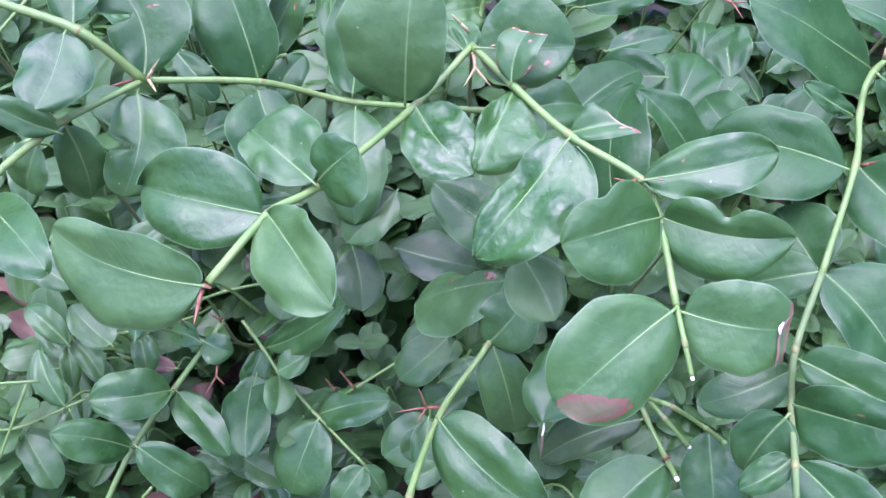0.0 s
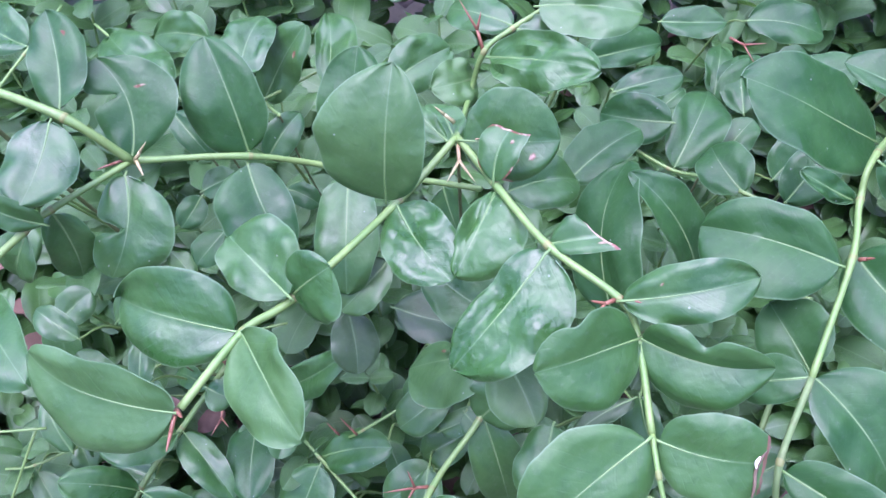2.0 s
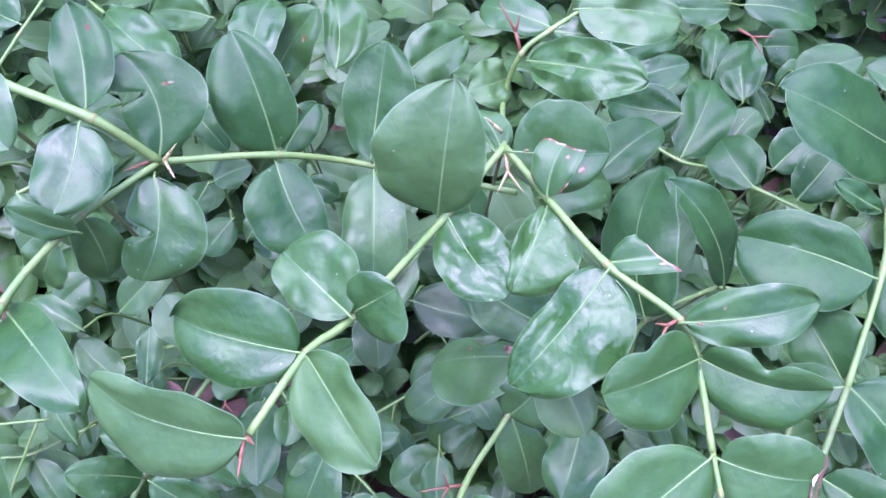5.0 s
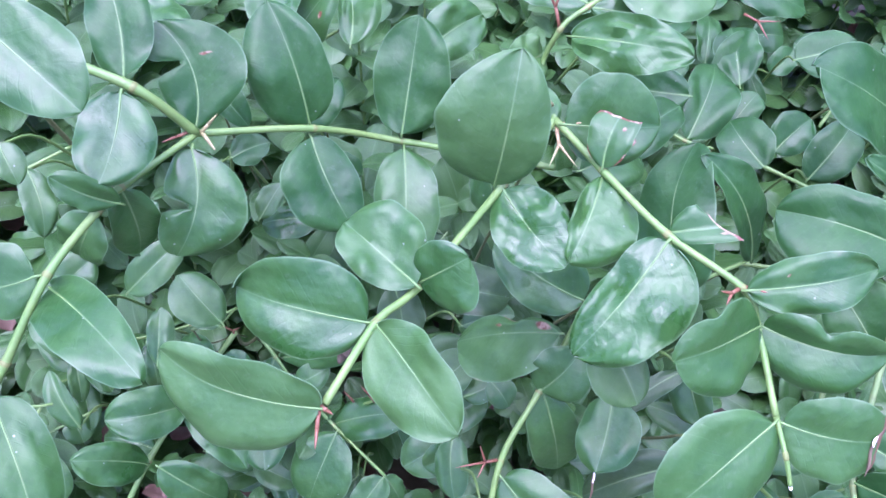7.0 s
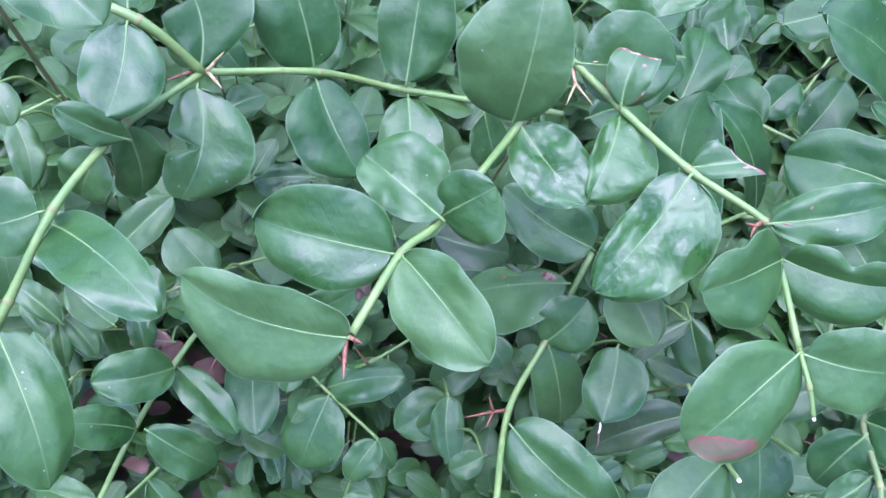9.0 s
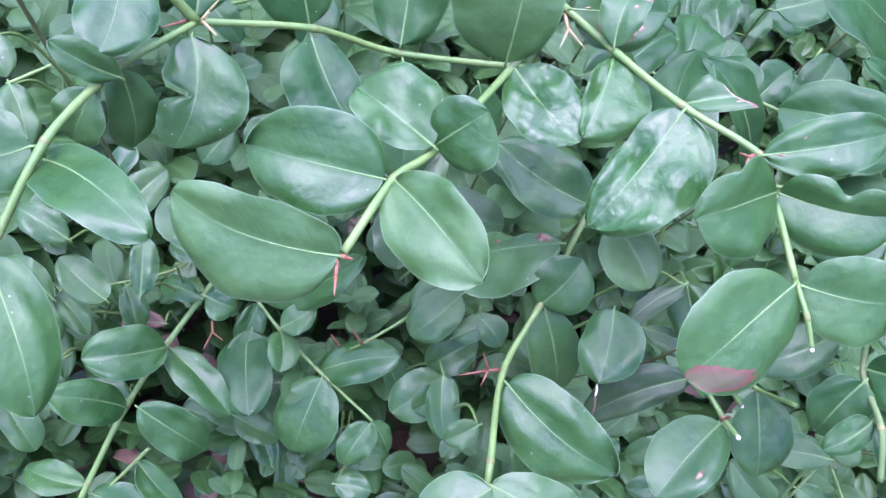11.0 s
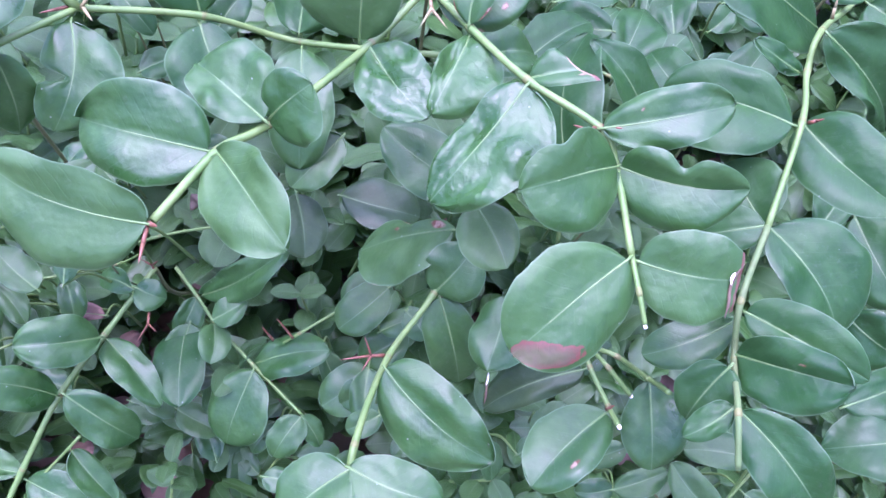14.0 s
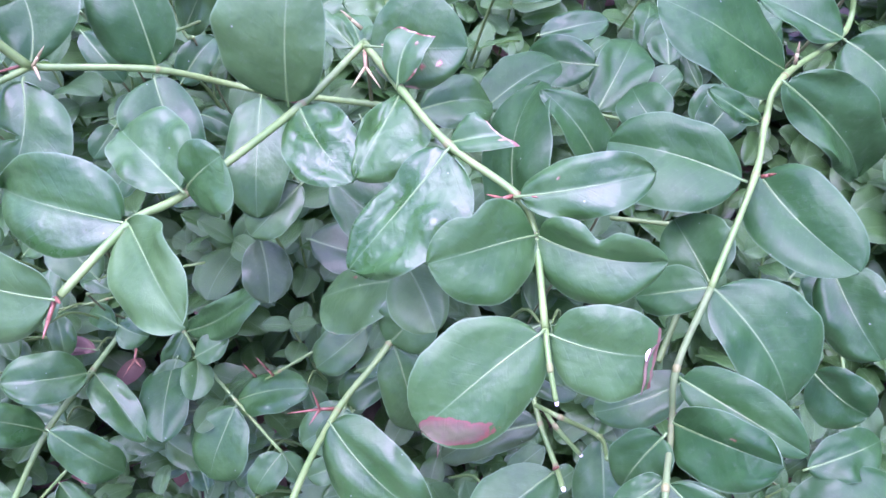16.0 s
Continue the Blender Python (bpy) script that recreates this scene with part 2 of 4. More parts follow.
def leaf_grid(length, wl, wr, fold, bend, wavy=0.0, notch=None, cut=1.0, seed=0, ns=26, nu=7, peak=None, point=None, sway=None, slant=0.0):
    """A leaf blade along x, its left half towards +y, its upper face towards +z: points, faces and attributes."""
    rnd = random.Random(seed)
    ox, oy = rnd.uniform(0, 50), rnd.uniform(0, 50)
    own, blunt = rnd.uniform(0.88, 1.16), rnd.uniform(0.0, 0.12)
    bow, ripple, droop = rnd.uniform(-0.06, 0.06), rnd.uniform(0.05, 0.14), rnd.uniform(0.0, 0.5)
    sharp = rnd.uniform(0.1, 0.75)
    peak, point, sway = own if peak is None else peak, sharp if point is None else point, bow if sway is None else sway
    verts, faces, along, across, rib = [], [], [], [], []
    for i in range(ns + 1):
        s = 0.003 + 0.997 * (0.4 * i / ns + 0.6 * (1 - math.cos(math.pi * i / ns)) / 2)
        real = s * cut
        rise = 2 * min(real, 0.9995) ** peak - 1
        wide = max(1 - abs(rise) ** (2.5 if rise < 0 else 2.5 - point), 0.0) ** (0.5 + blunt * real * real)
        for j in range(-nu, nu + 1):
            u = j / nu
            w = wl if u > 0 else wr
            f = radians(fold[0] if u > 0 else fold[1])
            out = wide * (1 + 0.08 * noise.noise((ox + s * 4, oy + (3 if u > 0 else 8), 0)) + 0.016 * noise.noise((ox + s * 13, oy + (3 if u > 0 else 8), 9)))
            if notch and (u > 0) == (notch[0] > 0):
                out *= 1 - notch[2] * math.exp(-((real - notch[1]) / notch[3]) ** 2)
            a = abs(u) * w * out
            x = length * s
            if cut < 1.0:
                x += length * 0.05 * noise.noise((ox + u * 3, oy, 5)) * s ** 4
            x -= length * slant * u * s ** 3
            y = math.copysign(a * math.cos(f), u) if j else 0.0
            y += sway * length * 4 * s * (1 - s)
            z = a * math.sin(f) * (1.25 - 0.45 * u * u) - 0.10 * a * abs(u) ** 5
            z -= droop * length * max(0.0, s - 0.55) ** 2
            z += bend * length * 4 * s * (1 - s)
            z += ripple * length * u * u * noise.noise((ox + s * 3.2, oy + u * 1.2, 2.0))
            z += wavy * length * 1.5 * min(1.0, abs(u) * 2.5) * noise.noise((ox + s * 3.4, oy + u * 1.9, 7.0)) * math.sin(math.pi * min(s * 1.3, 0.85))
            verts.append((x, y, z))
            along.append(real)
            across.append(abs(u))
            rib.append(a)
    row = 2 * nu + 1
    for i in range(ns):
        for j in range(row - 1):
            k = i * row + j
            faces.append((k, k + row, k + row + 1, k + 1))
    return verts, faces, along, across, rib


def put_floats(data, name, values):
    data.attributes.new(name, "FLOAT", "POINT").data.foreach_set("value", values)


def blade_pose(base, tip, roll):
    """The pose of a blade from its base to its tip; roll: degrees by which its face turns about the midrib from facing up."""
    base, tip = Vector(base), Vector(tip)
    x = (tip - base).normalized()
    up = Vector((0, 0, 1)) - x * x.z
    up = (Matrix.Rotation(radians(roll), 3, x) @ up).normalized()
    y = up.cross(x)
    m = Matrix((x, y, up)).transposed().to_4x4()
    m.translation = base
    return m


made_leaves = [0]


def leaf(b, base, tip, roll, wl, wr, fold=(12, 12), bend=0.05, wavy=0.0, notch=None, cut=1.0, bitten=False, dead=0, spot=None, tone=0, twig=False, peak=None, point=None, sway=None, slant=0.0):
    """One leaf with its raised midrib and short stalk. dead: 1 a withered patch near the tip, 2 a withered edge at the tip. spot: where a red spot lies along and across, and its reach."""
    made_leaves[0] += 1
    seed = made_leaves[0]
    m = blade_pose(base, tip, roll)
    m.translation = local(b, base)
    length = (Vector(tip) - Vector(base)).length
    verts, faces, along, across, rib = leaf_grid(length, wl, wr, fold, bend, wavy, notch, cut, seed, 34, 7, peak, point, sway, slant)
    blade = mesh_object("leaf", verts, faces, (LEAF_INNER if twig else LEAF, LEAF_BROWN, DRY, LEAF_DEEP, LEAF_FRESH, LEAF_PUCKERED)[tone], b)
    blade.matrix_basis = m
    put_floats(blade.data, "along", along)
    put_floats(blade.data, "across", across)
    put_floats(blade.data, "rib", rib)
    withered, scar = [], []
    for k, ((x, y, z), s, u) in enumerate(zip(verts, along, across)):
        left = k % 15 >= 7
        d = k = 0.0
        if dead == 1:
            q = u if left else -u
            d = min((s + 0.36 * q - 0.88) / 0.24, (0.86 - q) / 0.4, 0.6) + 0.5
        if dead == 2:
            d = (s - cut + 0.07) / 0.1
        if bitten:
            k = max(0.0, (u - 0.9) / 0.1) * max(0.0, noise.noise((seed, s * 3.5, 3 if left else 9)) * 2.6)
            if cut < 1.0:
                k = max(k, (s - cut + 0.05) / 0.05)
            k = max(k, 1.0 - math.hypot((s - 0.55) / 0.07, ((u if left else -u) + 0.45) / 0.2))
        if spot:
            k = max(k, 1.3 - math.hypot((s - spot[0]) / spot[2], ((u if left else -u) - spot[1]) / spot[3]))
        withered.append(max(0.0, d))
        scar.append(max(0.0, k))
    put_floats(blade.data, "dead", withered)
    put_floats(blade.data, "scar", scar)
    shell = blade.modifiers.new("thickness", "SOLIDIFY")
    shell.thickness, shell.offset = 0.0004, -1.0
    blade.modifiers.new("crisp_rim", "EDGE_SPLIT").split_angle = radians(50)
    if twig:
        foot = Vector(base)
        side = 0.02 * math.sin(seed * 2.4)
        line = spline([foot + Vector((0, 0, -0.0006)), foot + Vector((side * 0.4, 0.022, -0.02)), foot + Vector((side, 0.05, -0.085))], 5)
        mesh_object("twig", *tube([local(b, p) for p in line], [0.0006 + 0.0005 * k / len(line) for k in range(len(line))], 6), STEM, b)
    # midrib: a slim ridge from the stalk to near the tip
    row, mid = 15, 7
    spine = [Vector(verts[i * row + mid]) + Vector((0, 0, -0.00008)) for i in range(0, 30)]
    spine = [Vector((-0.0022, 0, -0.0007))] + spine
    n = len(spine)
    mesh_object("midrib", *tube(spine, [0.00055 * (1 - 0.95 * k / (n - 1)) ** 1.2 for k in range(n)], 6), RIB, blade)
    return blade


def thorn(b, base, tips, material=None, r=0.00075):
    """A stiff thorn: a short shank that forks into the tips."""
    base = Vector(base)
    tips = [Vector(t) for t in tips]
    fork = base.lerp(sum(tips, Vector()) / len(tips), 0.45) if len(tips) > 1 else base.lerp(tips[0], 0.5)
    verts, faces = tube([local(b, base), local(b, base.lerp(fork, 0.5)), local(b, fork)], [r * 1.25, r, r * 0.95], 7)
    for t in tips:
        more, sides = tube([local(b, fork.lerp(t, k)) for k in (-0.05, 0.35, 0.75, 1.0)], [r * 0.9, r * 0.75, r * 0.45, r * 0.08], 6)
        faces += [tuple(i + len(verts) for i in f) for f in sides]
        verts += more
    mesh_object("thorn", verts, faces, material or THORN, b)


def cut_end(b, tip, before, r):
    tip, before = Vector(tip), Vector(before)
    way = (tip - before).normalized()
    line = [local(b, tip - way * 0.0004), local(b, tip + way * 0.0009), local(b, tip + way * 0.0014)]
    band = [local(b, tip - way * d) for d in (0.0028, 0.0018, 0.0008, 0.0002)]
    mesh_object("dried_ring", *tube(band, [r * 0.96, r * 1.06, r * 1.05, r * 0.95], 10), DRIED, b)
    mesh_object("cut_end", *tube(line, [r, r * 1.05, r * 0.7], 10), CUT, b)


def dried_edge(b, points, r, material=None):
    """A curled strip of withered leaf, thickest in its middle."""
    line = [local(b, p) for p in spline(points, 5)]
    n = len(line) - 1
    mesh_object("dried_edge", *tube(line, [r * (0.25 + 0.75 * math.sin(math.pi * k / n)) * (1 + 0.5 * noise.noise(line[k] * 400)) for k in range(n + 1)], 7), material or WITHERED, b)


# ---- ground ----
def ground():
    verts, faces, n = [], [], 120
    edge = [math.copysign(abs(k / n * 2 - 1) ** 5 * 60 + abs(k / n * 2 - 1) * 0.9, k - n / 2) for k in range(n + 1)]
    for y in edge:
        for x in edge:
            near = math.exp(-(x * x + y * y) / 4)
            z = near * (0.012 * noise.noise((x * 9, y * 9, 0)) + 0.006 * noise.noise((x * 34, y * 34, 3)))
            verts.append((x, y + 0.35, z))
    for i in range(n):
        for j in range(n):
            k = i * (n + 1) + j
            faces.append((k, k + 1, k + n + 2, k + n + 1))
    tagged(mesh_object("ground", verts, faces, SOIL), "dark bare soil under the hedge", "ground", kind="structure")


ground()


# ---- outer branches ----
b = branch("crossing_branch", "forked green branch with glossy leaves and a white cut tip", (0.0116, 0.2917, 0.5368))
stem(b, [(0.0116, 0.2917, 0.5368), (0.0159, 0.3411, 0.5138), (0.0223, 0.3490, 0.5327), (0.0346, 0.3575, 0.5383), (0.0503, 0.3664, 0.5439), (0.0672, 0.3776, 0.5512)], 0.0018, 0.0015, root=True)
leaf(b, (0.0246, 0.3393, 0.5374), (0.0653, 0.3108, 0.5550), 36, 0.0126, 0.0133, (13, 9), 0.043, wavy=0.12, point=0.9, tone=5)
leaf(b, (0.0185, 0.3525, 0.5156), (0.0004, 0.3370, 0.5229), -37, 0.0118, 0.0112, (8, 14), 0.074, wavy=0.13, point=0.0, tone=4)
leaf(b, (0.0455, 0.3589, 0.5488), (0.0900, 0.3576, 0.5456), 24, 0.0116, 0.0165, (19, 11), 0.055, wavy=0.1, tone=4)
leaf(b, (0.0360, 0.3576, 0.5382), (0.0602, 0.3575, 0.5370), 36, 0.0077, 0.0070, (4, 20), 0.075, wavy=0.1, tone=4)
leaf(b, (0.0076, 0.2902, 0.5360), (-0.0077, 0.3059, 0.5420), -16, 0.0064, 0.0040, (2, 4), 0.044, wavy=0.032)
leaf(b, (0.0106, 0.2901, 0.5357), (0.0006, 0.3136, 0.5355), -9, 0.0078, 0.0074, (19, 1), 0.005, wavy=0.026)
leaf(b, (0.0344, 0.3589, 0.5392), (0.0062, 0.3812, 0.5321), -28, 0.0100, 0.0098, (12, 2), 0.094, wavy=0.028)
thorn(b, (0.0219, 0.3498, 0.5332), [(0.0115, 0.3612, 0.5513), (0.0210, 0.3570, 0.5478)])
thorn(b, (0.0121, 0.2895, 0.5352), [(0.0079, 0.2723, 0.5312), (0.0189, 0.2726, 0.5309)], THORN_PALE)
thorn(b, (0.0105, 0.2961, 0.5401), [(0.0032, 0.2958, 0.5486)], THORN_PALE)
thorn(b, (0.0136, 0.2902, 0.5356), [(0.0206, 0.2863, 0.5408)], THORN_PALE)
stem(b, [(0.0116, 0.2917, 0.5368), (-0.0100, 0.2652, 0.5287), (-0.0438, 0.2197, 0.5289), (-0.0584, 0.2042, 0.5309), (-0.0747, 0.1770, 0.5275)], 0.0021, 0.0020, root=False)
leaf(b, (-0.0761, 0.1749, 0.5285), (-0.1252, 0.1864, 0.5404), -62, 0.0203, 0.0130, (14, 6), 0.029, wavy=0.013, tone=4, point=0.3, sway=0.05)
leaf(b, (-0.0615, 0.2045, 0.5304), (-0.1055, 0.2166, 0.5318), -47, 0.0163, 0.0174, (20, 12), 0.064, wavy=0.013, point=0.1, sway=0.0)
leaf(b, (-0.0579, 0.2019, 0.5320), (-0.0351, 0.1642, 0.5317), 37, 0.0128, 0.0157, (19, 10), 0.045, wavy=0.021, tone=4, point=0.3, sway=0.03)
leaf(b, (-0.0438, 0.2200, 0.5304), (-0.0289, 0.2181, 0.5483), 47, 0.0112, 0.0160, (13, 0), 0.065, wavy=0.033)
leaf(b, (-0.0449, 0.2177, 0.5328), (-0.0692, 0.2416, 0.5363), -20, 0.0119, 0.0181, (23, 19), 0.034, wavy=0.07, point=0.2, sway=0.0, peak=1.1)
leaf(b, (-0.0103, 0.2621, 0.5294), (0.0104, 0.2320, 0.5226), 14, 0.0145, 0.0138, (19, 6), 0.034, wavy=0.09, tone=5, sway=-0.05)
leaf(b, (-0.0143, 0.2618, 0.5329), (-0.0100, 0.2781, 0.5826), 6, 0.0258, 0.0150, (10, 12), 0.095, wavy=0.021, point=0.8, sway=0.0, tone=4)
thorn(b, (-0.0764, 0.1760, 0.5264), [(-0.0774, 0.1638, 0.5232)])
thorn(b, (-0.0759, 0.1764, 0.5269), [(-0.0720, 0.1719, 0.5308)])
stem(b, [(0.0116, 0.2917, 0.5368), (0.0263, 0.2656, 0.5373), (0.0440, 0.2347, 0.5395), (0.0666, 0.2129, 0.5382), (0.0727, 0.2034, 0.5293), (0.0752, 0.1742, 0.5191)], 0.0021, 0.0017, root=False)
leaf(b, (0.0256, 0.2652, 0.5396), (0.0313, 0.2787, 0.5529), -1, 0.0085, 0.0097, (0, 22), 0.084, wavy=0.012, cut=0.7, bitten=True)
leaf(b, (0.0143, 0.2872, 0.5388), (0.0509, 0.2840, 0.5417), 56, 0.0207, 0.0155, (3, 14), 0.011, wavy=0.01, bitten=True, spot=(0.72, -0.4, 0.05, 0.14))
leaf(b, (0.0264, 0.2644, 0.5350), (0.0115, 0.2330, 0.5253), -2, 0.0193, 0.0067, (12, 12), 0.068, wavy=0.08, tone=5)
leaf(b, (0.0432, 0.2311, 0.5397), (0.0104, 0.2009, 0.5140), -4, 0.0220, 0.0108, (3, 0), 0.020, wavy=0.075, peak=0.8, point=0.2, sway=0.03, tone=5)
leaf(b, (0.0448, 0.2352, 0.5397), (0.0608, 0.2330, 0.5462), 27, 0.0090, 0.0060, (20, 19), 0.047, wavy=0.012, cut=0.6, bitten=True, slant=0.42, sway=0.0)
leaf(b, (0.0671, 0.2109, 0.5401), (0.1082, 0.2106, 0.5535), 36, 0.0103, 0.0102, (16, 12), 0.036, wavy=0.021, point=0.1, spot=(0.3, 0.45, 0.025, 0.06))
leaf(b, (0.0722, 0.2020, 0.5312), (0.0392, 0.1851, 0.5361), -53, 0.0186, 0.0153, (9, 12), 0.056, wavy=0.007, notch=(-1.0, 0.62, 0.2, 0.1))
leaf(b, (0.0738, 0.2024, 0.5305), (0.1110, 0.1859, 0.5380), 61, 0.0127, 0.0161, (24, 20), 0.076, wavy=0.017, notch=(1.0, 0.5, 0.5, 0.1))
leaf(b, (0.0731, 0.1711, 0.5202), (0.0369, 0.1466, 0.5016), -36, 0.0184, 0.0186, (6, 5), 0.035, wavy=0.021, dead=1, point=0.25, sway=-0.03)
leaf(b, (0.0774, 0.1718, 0.5187), (0.1090, 0.1647, 0.5189), 51, 0.0150, 0.0160, (9, 7), 0.062, wavy=0.007, cut=0.85, dead=2)
thorn(b, (0.0649, 0.2127, 0.5381), [(0.0560, 0.2089, 0.5429), (0.0579, 0.2050, 0.5400)])
thorn(b, (0.0668, 0.2133, 0.5385), [(0.0726, 0.2088, 0.5421)])
stem(b, [(0.0752, 0.1742, 0.5191), (0.0762, 0.1616, 0.5161), (0.0784, 0.1538, 0.5093)], 0.0014, 0.0011, root=False)
cut_end(b, (0.0784, 0.1538, 0.5093), (0.0762, 0.1616, 0.5161), 0.0006)

dried_edge(b, [(0.1101, 0.1681, 0.5236), (0.1070, 0.1651, 0.5206), (0.1058, 0.1625, 0.5170), (0.1055, 0.1589, 0.5140), (0.1047, 0.1561, 0.5102)], 0.0006)
dried_edge(b, [(0.1066, 0.1654, 0.5221), (0.1055, 0.1639, 0.5207), (0.1054, 0.1625, 0.5195)], 0.0005, CUT)
dried_edge(b, [(-0.0708, 0.2046, 0.5018), (-0.0698, 0.2077, 0.5020), (-0.0681, 0.2091, 0.5034), (-0.0678, 0.2106, 0.5047)], 0.0022)

b = branch("arching_branch", "long arching green branch that forks, with paired round leaves", (-0.2118, 0.3218, 0.5541))
stem(b, [(-0.2118, 0.3218, 0.5541), (-0.1875, 0.3204, 0.5395), (-0.1502, 0.3070, 0.5333), (-0.1297, 0.3069, 0.5085)], 0.0026, 0.0029, root=True)
leaf(b, (-0.1534, 0.3011, 0.5361), (-0.1576, 0.2653, 0.5260), -15, 0.0153, 0.0149, (5, 2), 0.010, wavy=0.027)
leaf(b, (-0.1555, 0.3153, 0.5311), (-0.1640, 0.3499, 0.5563), 1, 0.0120, 0.0140, (1, 22), 0.000, wavy=0.006, spot=(0.72, -0.45, 0.04, 0.12), tone=3)
leaf(b, (-0.1309, 0.3100, 0.5070), (-0.1449, 0.3401, 0.5381), -5, 0.0153, 0.0223, (14, 14), 0.024, wavy=0.018, notch=(1.0, 0.6, 0.9, 0.05), sway=-0.15, tone=3, spot=(0.62, -0.35, 0.035, 0.12))
leaf(b, (-0.1316, 0.3005, 0.5061), (-0.1382, 0.2673, 0.4772), -8, 0.0203, 0.0139, (7, 12), 0.100, wavy=0.03, notch=(-1.0, 0.52, 0.9, 0.05), sway=0.13)
leaf(b, (-0.1770, 0.2654, 0.6033), (-0.1445, 0.2404, 0.5898), 22, 0.0156, 0.0129, (14, 12), 0.013, wavy=0.007)
thorn(b, (-0.1285, 0.3067, 0.5085), [(-0.1204, 0.3076, 0.5192)], THORN_PALE)
thorn(b, (-0.1277, 0.3070, 0.5089), [(-0.1211, 0.2958, 0.5107)], THORN_PALE)
thorn(b, (-0.1315, 0.3079, 0.5089), [(-0.1428, 0.3002, 0.5100)])
stem(b, [(-0.1297, 0.3069, 0.5085), (-0.0834, 0.3232, 0.4951), (-0.0433, 0.3375, 0.4724), (0.0213, 0.3037, 0.4942)], 0.0022, 0.0020, root=False)
leaf(b, (-0.0857, 0.3290, 0.4928), (-0.1025, 0.3584, 0.5347), -18, 0.0212, 0.0157, (17, 17), 0.080, wavy=0.027, tone=3)
leaf(b, (-0.0845, 0.3204, 0.4925), (-0.0653, 0.2884, 0.4685), 8, 0.0131, 0.0223, (2, 22), 0.010, wavy=0.016, tone=3)
leaf(b, (-0.0437, 0.3373, 0.4776), (-0.0368, 0.3731, 0.5175), -1, 0.0172, 0.0194, (2, 17), 0.001, wavy=0.03, tone=3)
leaf(b, (-0.0424, 0.3337, 0.4713), (-0.0426, 0.2845, 0.4432), 4, 0.0157, 0.0161, (5, 13), 0.095, wavy=0.027)
leaf(b, (0.0333, 0.3031, 0.4932), (0.0652, 0.3160, 0.4886), 29, 0.0119, 0.0151, (20, 23), 0.031, wavy=0.027)
leaf(b, (0.0017, 0.3558, 0.4393), (0.0112, 0.3400, 0.4150), 0, 0.0118, 0.0140, (4, 6), 0.015, wavy=0.022)
stem(b, [(-0.1297, 0.3069, 0.5085), (-0.1543, 0.2757, 0.5116), (-0.1607, 0.2634, 0.5126), (-0.1739, 0.2362, 0.5103), (-0.1887, 0.2117, 0.4905), (-0.1991, 0.1960, 0.4773)], 0.0020, 0.0024, root=False)
leaf(b, (-0.1528, 0.2655, 0.5143), (-0.1736, 0.2645, 0.5305), -56, 0.0060, 0.0076, (12, 13), 0.071, wavy=0.005)
leaf(b, (-0.1555, 0.2776, 0.5072), (-0.1538, 0.2724, 0.4698), -17, 0.0100, 0.0106, (14, 2), 0.029, wavy=0.016)
leaf(b, (-0.1638, 0.2671, 0.5065), (-0.1738, 0.2603, 0.4867), -30, 0.0114, 0.0112, (19, 16), 0.080, wavy=0.035)
leaf(b, (-0.1758, 0.2368, 0.5007), (-0.1349, 0.1921, 0.5182), 4, 0.0099, 0.0149, (7, 5), 0.084, wavy=0.007)
leaf(b, (-0.1803, 0.2391, 0.5048), (-0.2051, 0.2374, 0.4989), -42, 0.0126, 0.0159, (2, 7), 0.037, wavy=0.013)
leaf(b, (-0.1847, 0.1916, 0.5041), (-0.1674, 0.1499, 0.4780), -16, 0.0132, 0.0143, (1, 1), 0.089, wavy=0.033)

b = branch("upright_branch", "leafy green branch with large paired leaves and small thorns", (0.2592, 0.4190, 0.4845))
stem(b, [(0.2592, 0.4190, 0.4845), (0.2540, 0.3992, 0.4684), (0.1837, 0.3047, 0.5147), (0.1731, 0.2840, 0.5089), (0.1641, 0.2569, 0.5052), (0.1413, 0.2108, 0.4928)], 0.0021, 0.0018, root=True)
leaf(b, (0.1923, 0.3232, 0.5030), (0.1306, 0.3200, 0.5440), -32, 0.0235, 0.0212, (9, 6), 0.031, wavy=0.006, tone=3)
leaf(b, (0.1779, 0.2896, 0.5235), (0.2272, 0.2857, 0.4744), 52, 0.0205, 0.0122, (20, 18), 0.077, wavy=0.06, tone=3)
leaf(b, (0.1561, 0.2501, 0.5093), (0.1083, 0.2716, 0.5072), -36, 0.0250, 0.0160, (24, 22), 0.051, wavy=0.027, tone=3)
leaf(b, (0.1705, 0.2648, 0.4966), (0.1965, 0.2171, 0.4969), 30, 0.0187, 0.0187, (24, 20), 0.033, wavy=0.019, tone=3)
leaf(b, (0.1464, 0.2206, 0.4811), (0.1342, 0.2472, 0.4890), -47, 0.0135, 0.0171, (17, 7), 0.049, wavy=0.033, tone=3)
leaf(b, (0.1403, 0.2112, 0.4925), (0.1176, 0.2174, 0.4778), -36, 0.0094, 0.0101, (18, 4), 0.080, wavy=0.027, tone=3)
leaf(b, (0.1440, 0.2127, 0.4895), (0.1725, 0.1798, 0.4654), 24, 0.0227, 0.0157, (8, 22), 0.052, wavy=0.029, tone=3)
leaf(b, (0.1283, 0.1792, 0.4811), (0.1671, 0.1521, 0.4787), 34, 0.0133, 0.0089, (22, 20), 0.080, wavy=0.034, tone=3)
leaf(b, (0.1266, 0.1681, 0.4694), (0.1517, 0.1414, 0.4923), 48, 0.0117, 0.0157, (26, 18), 0.036, wavy=0.023, spot=(0.6, 0.3, 0.03, 0.1), tone=3)
leaf(b, (0.1206, 0.1610, 0.4723), (0.1082, 0.1514, 0.4502), -9, 0.0113, 0.0108, (15, 13), 0.025, wavy=0.022, tone=3)
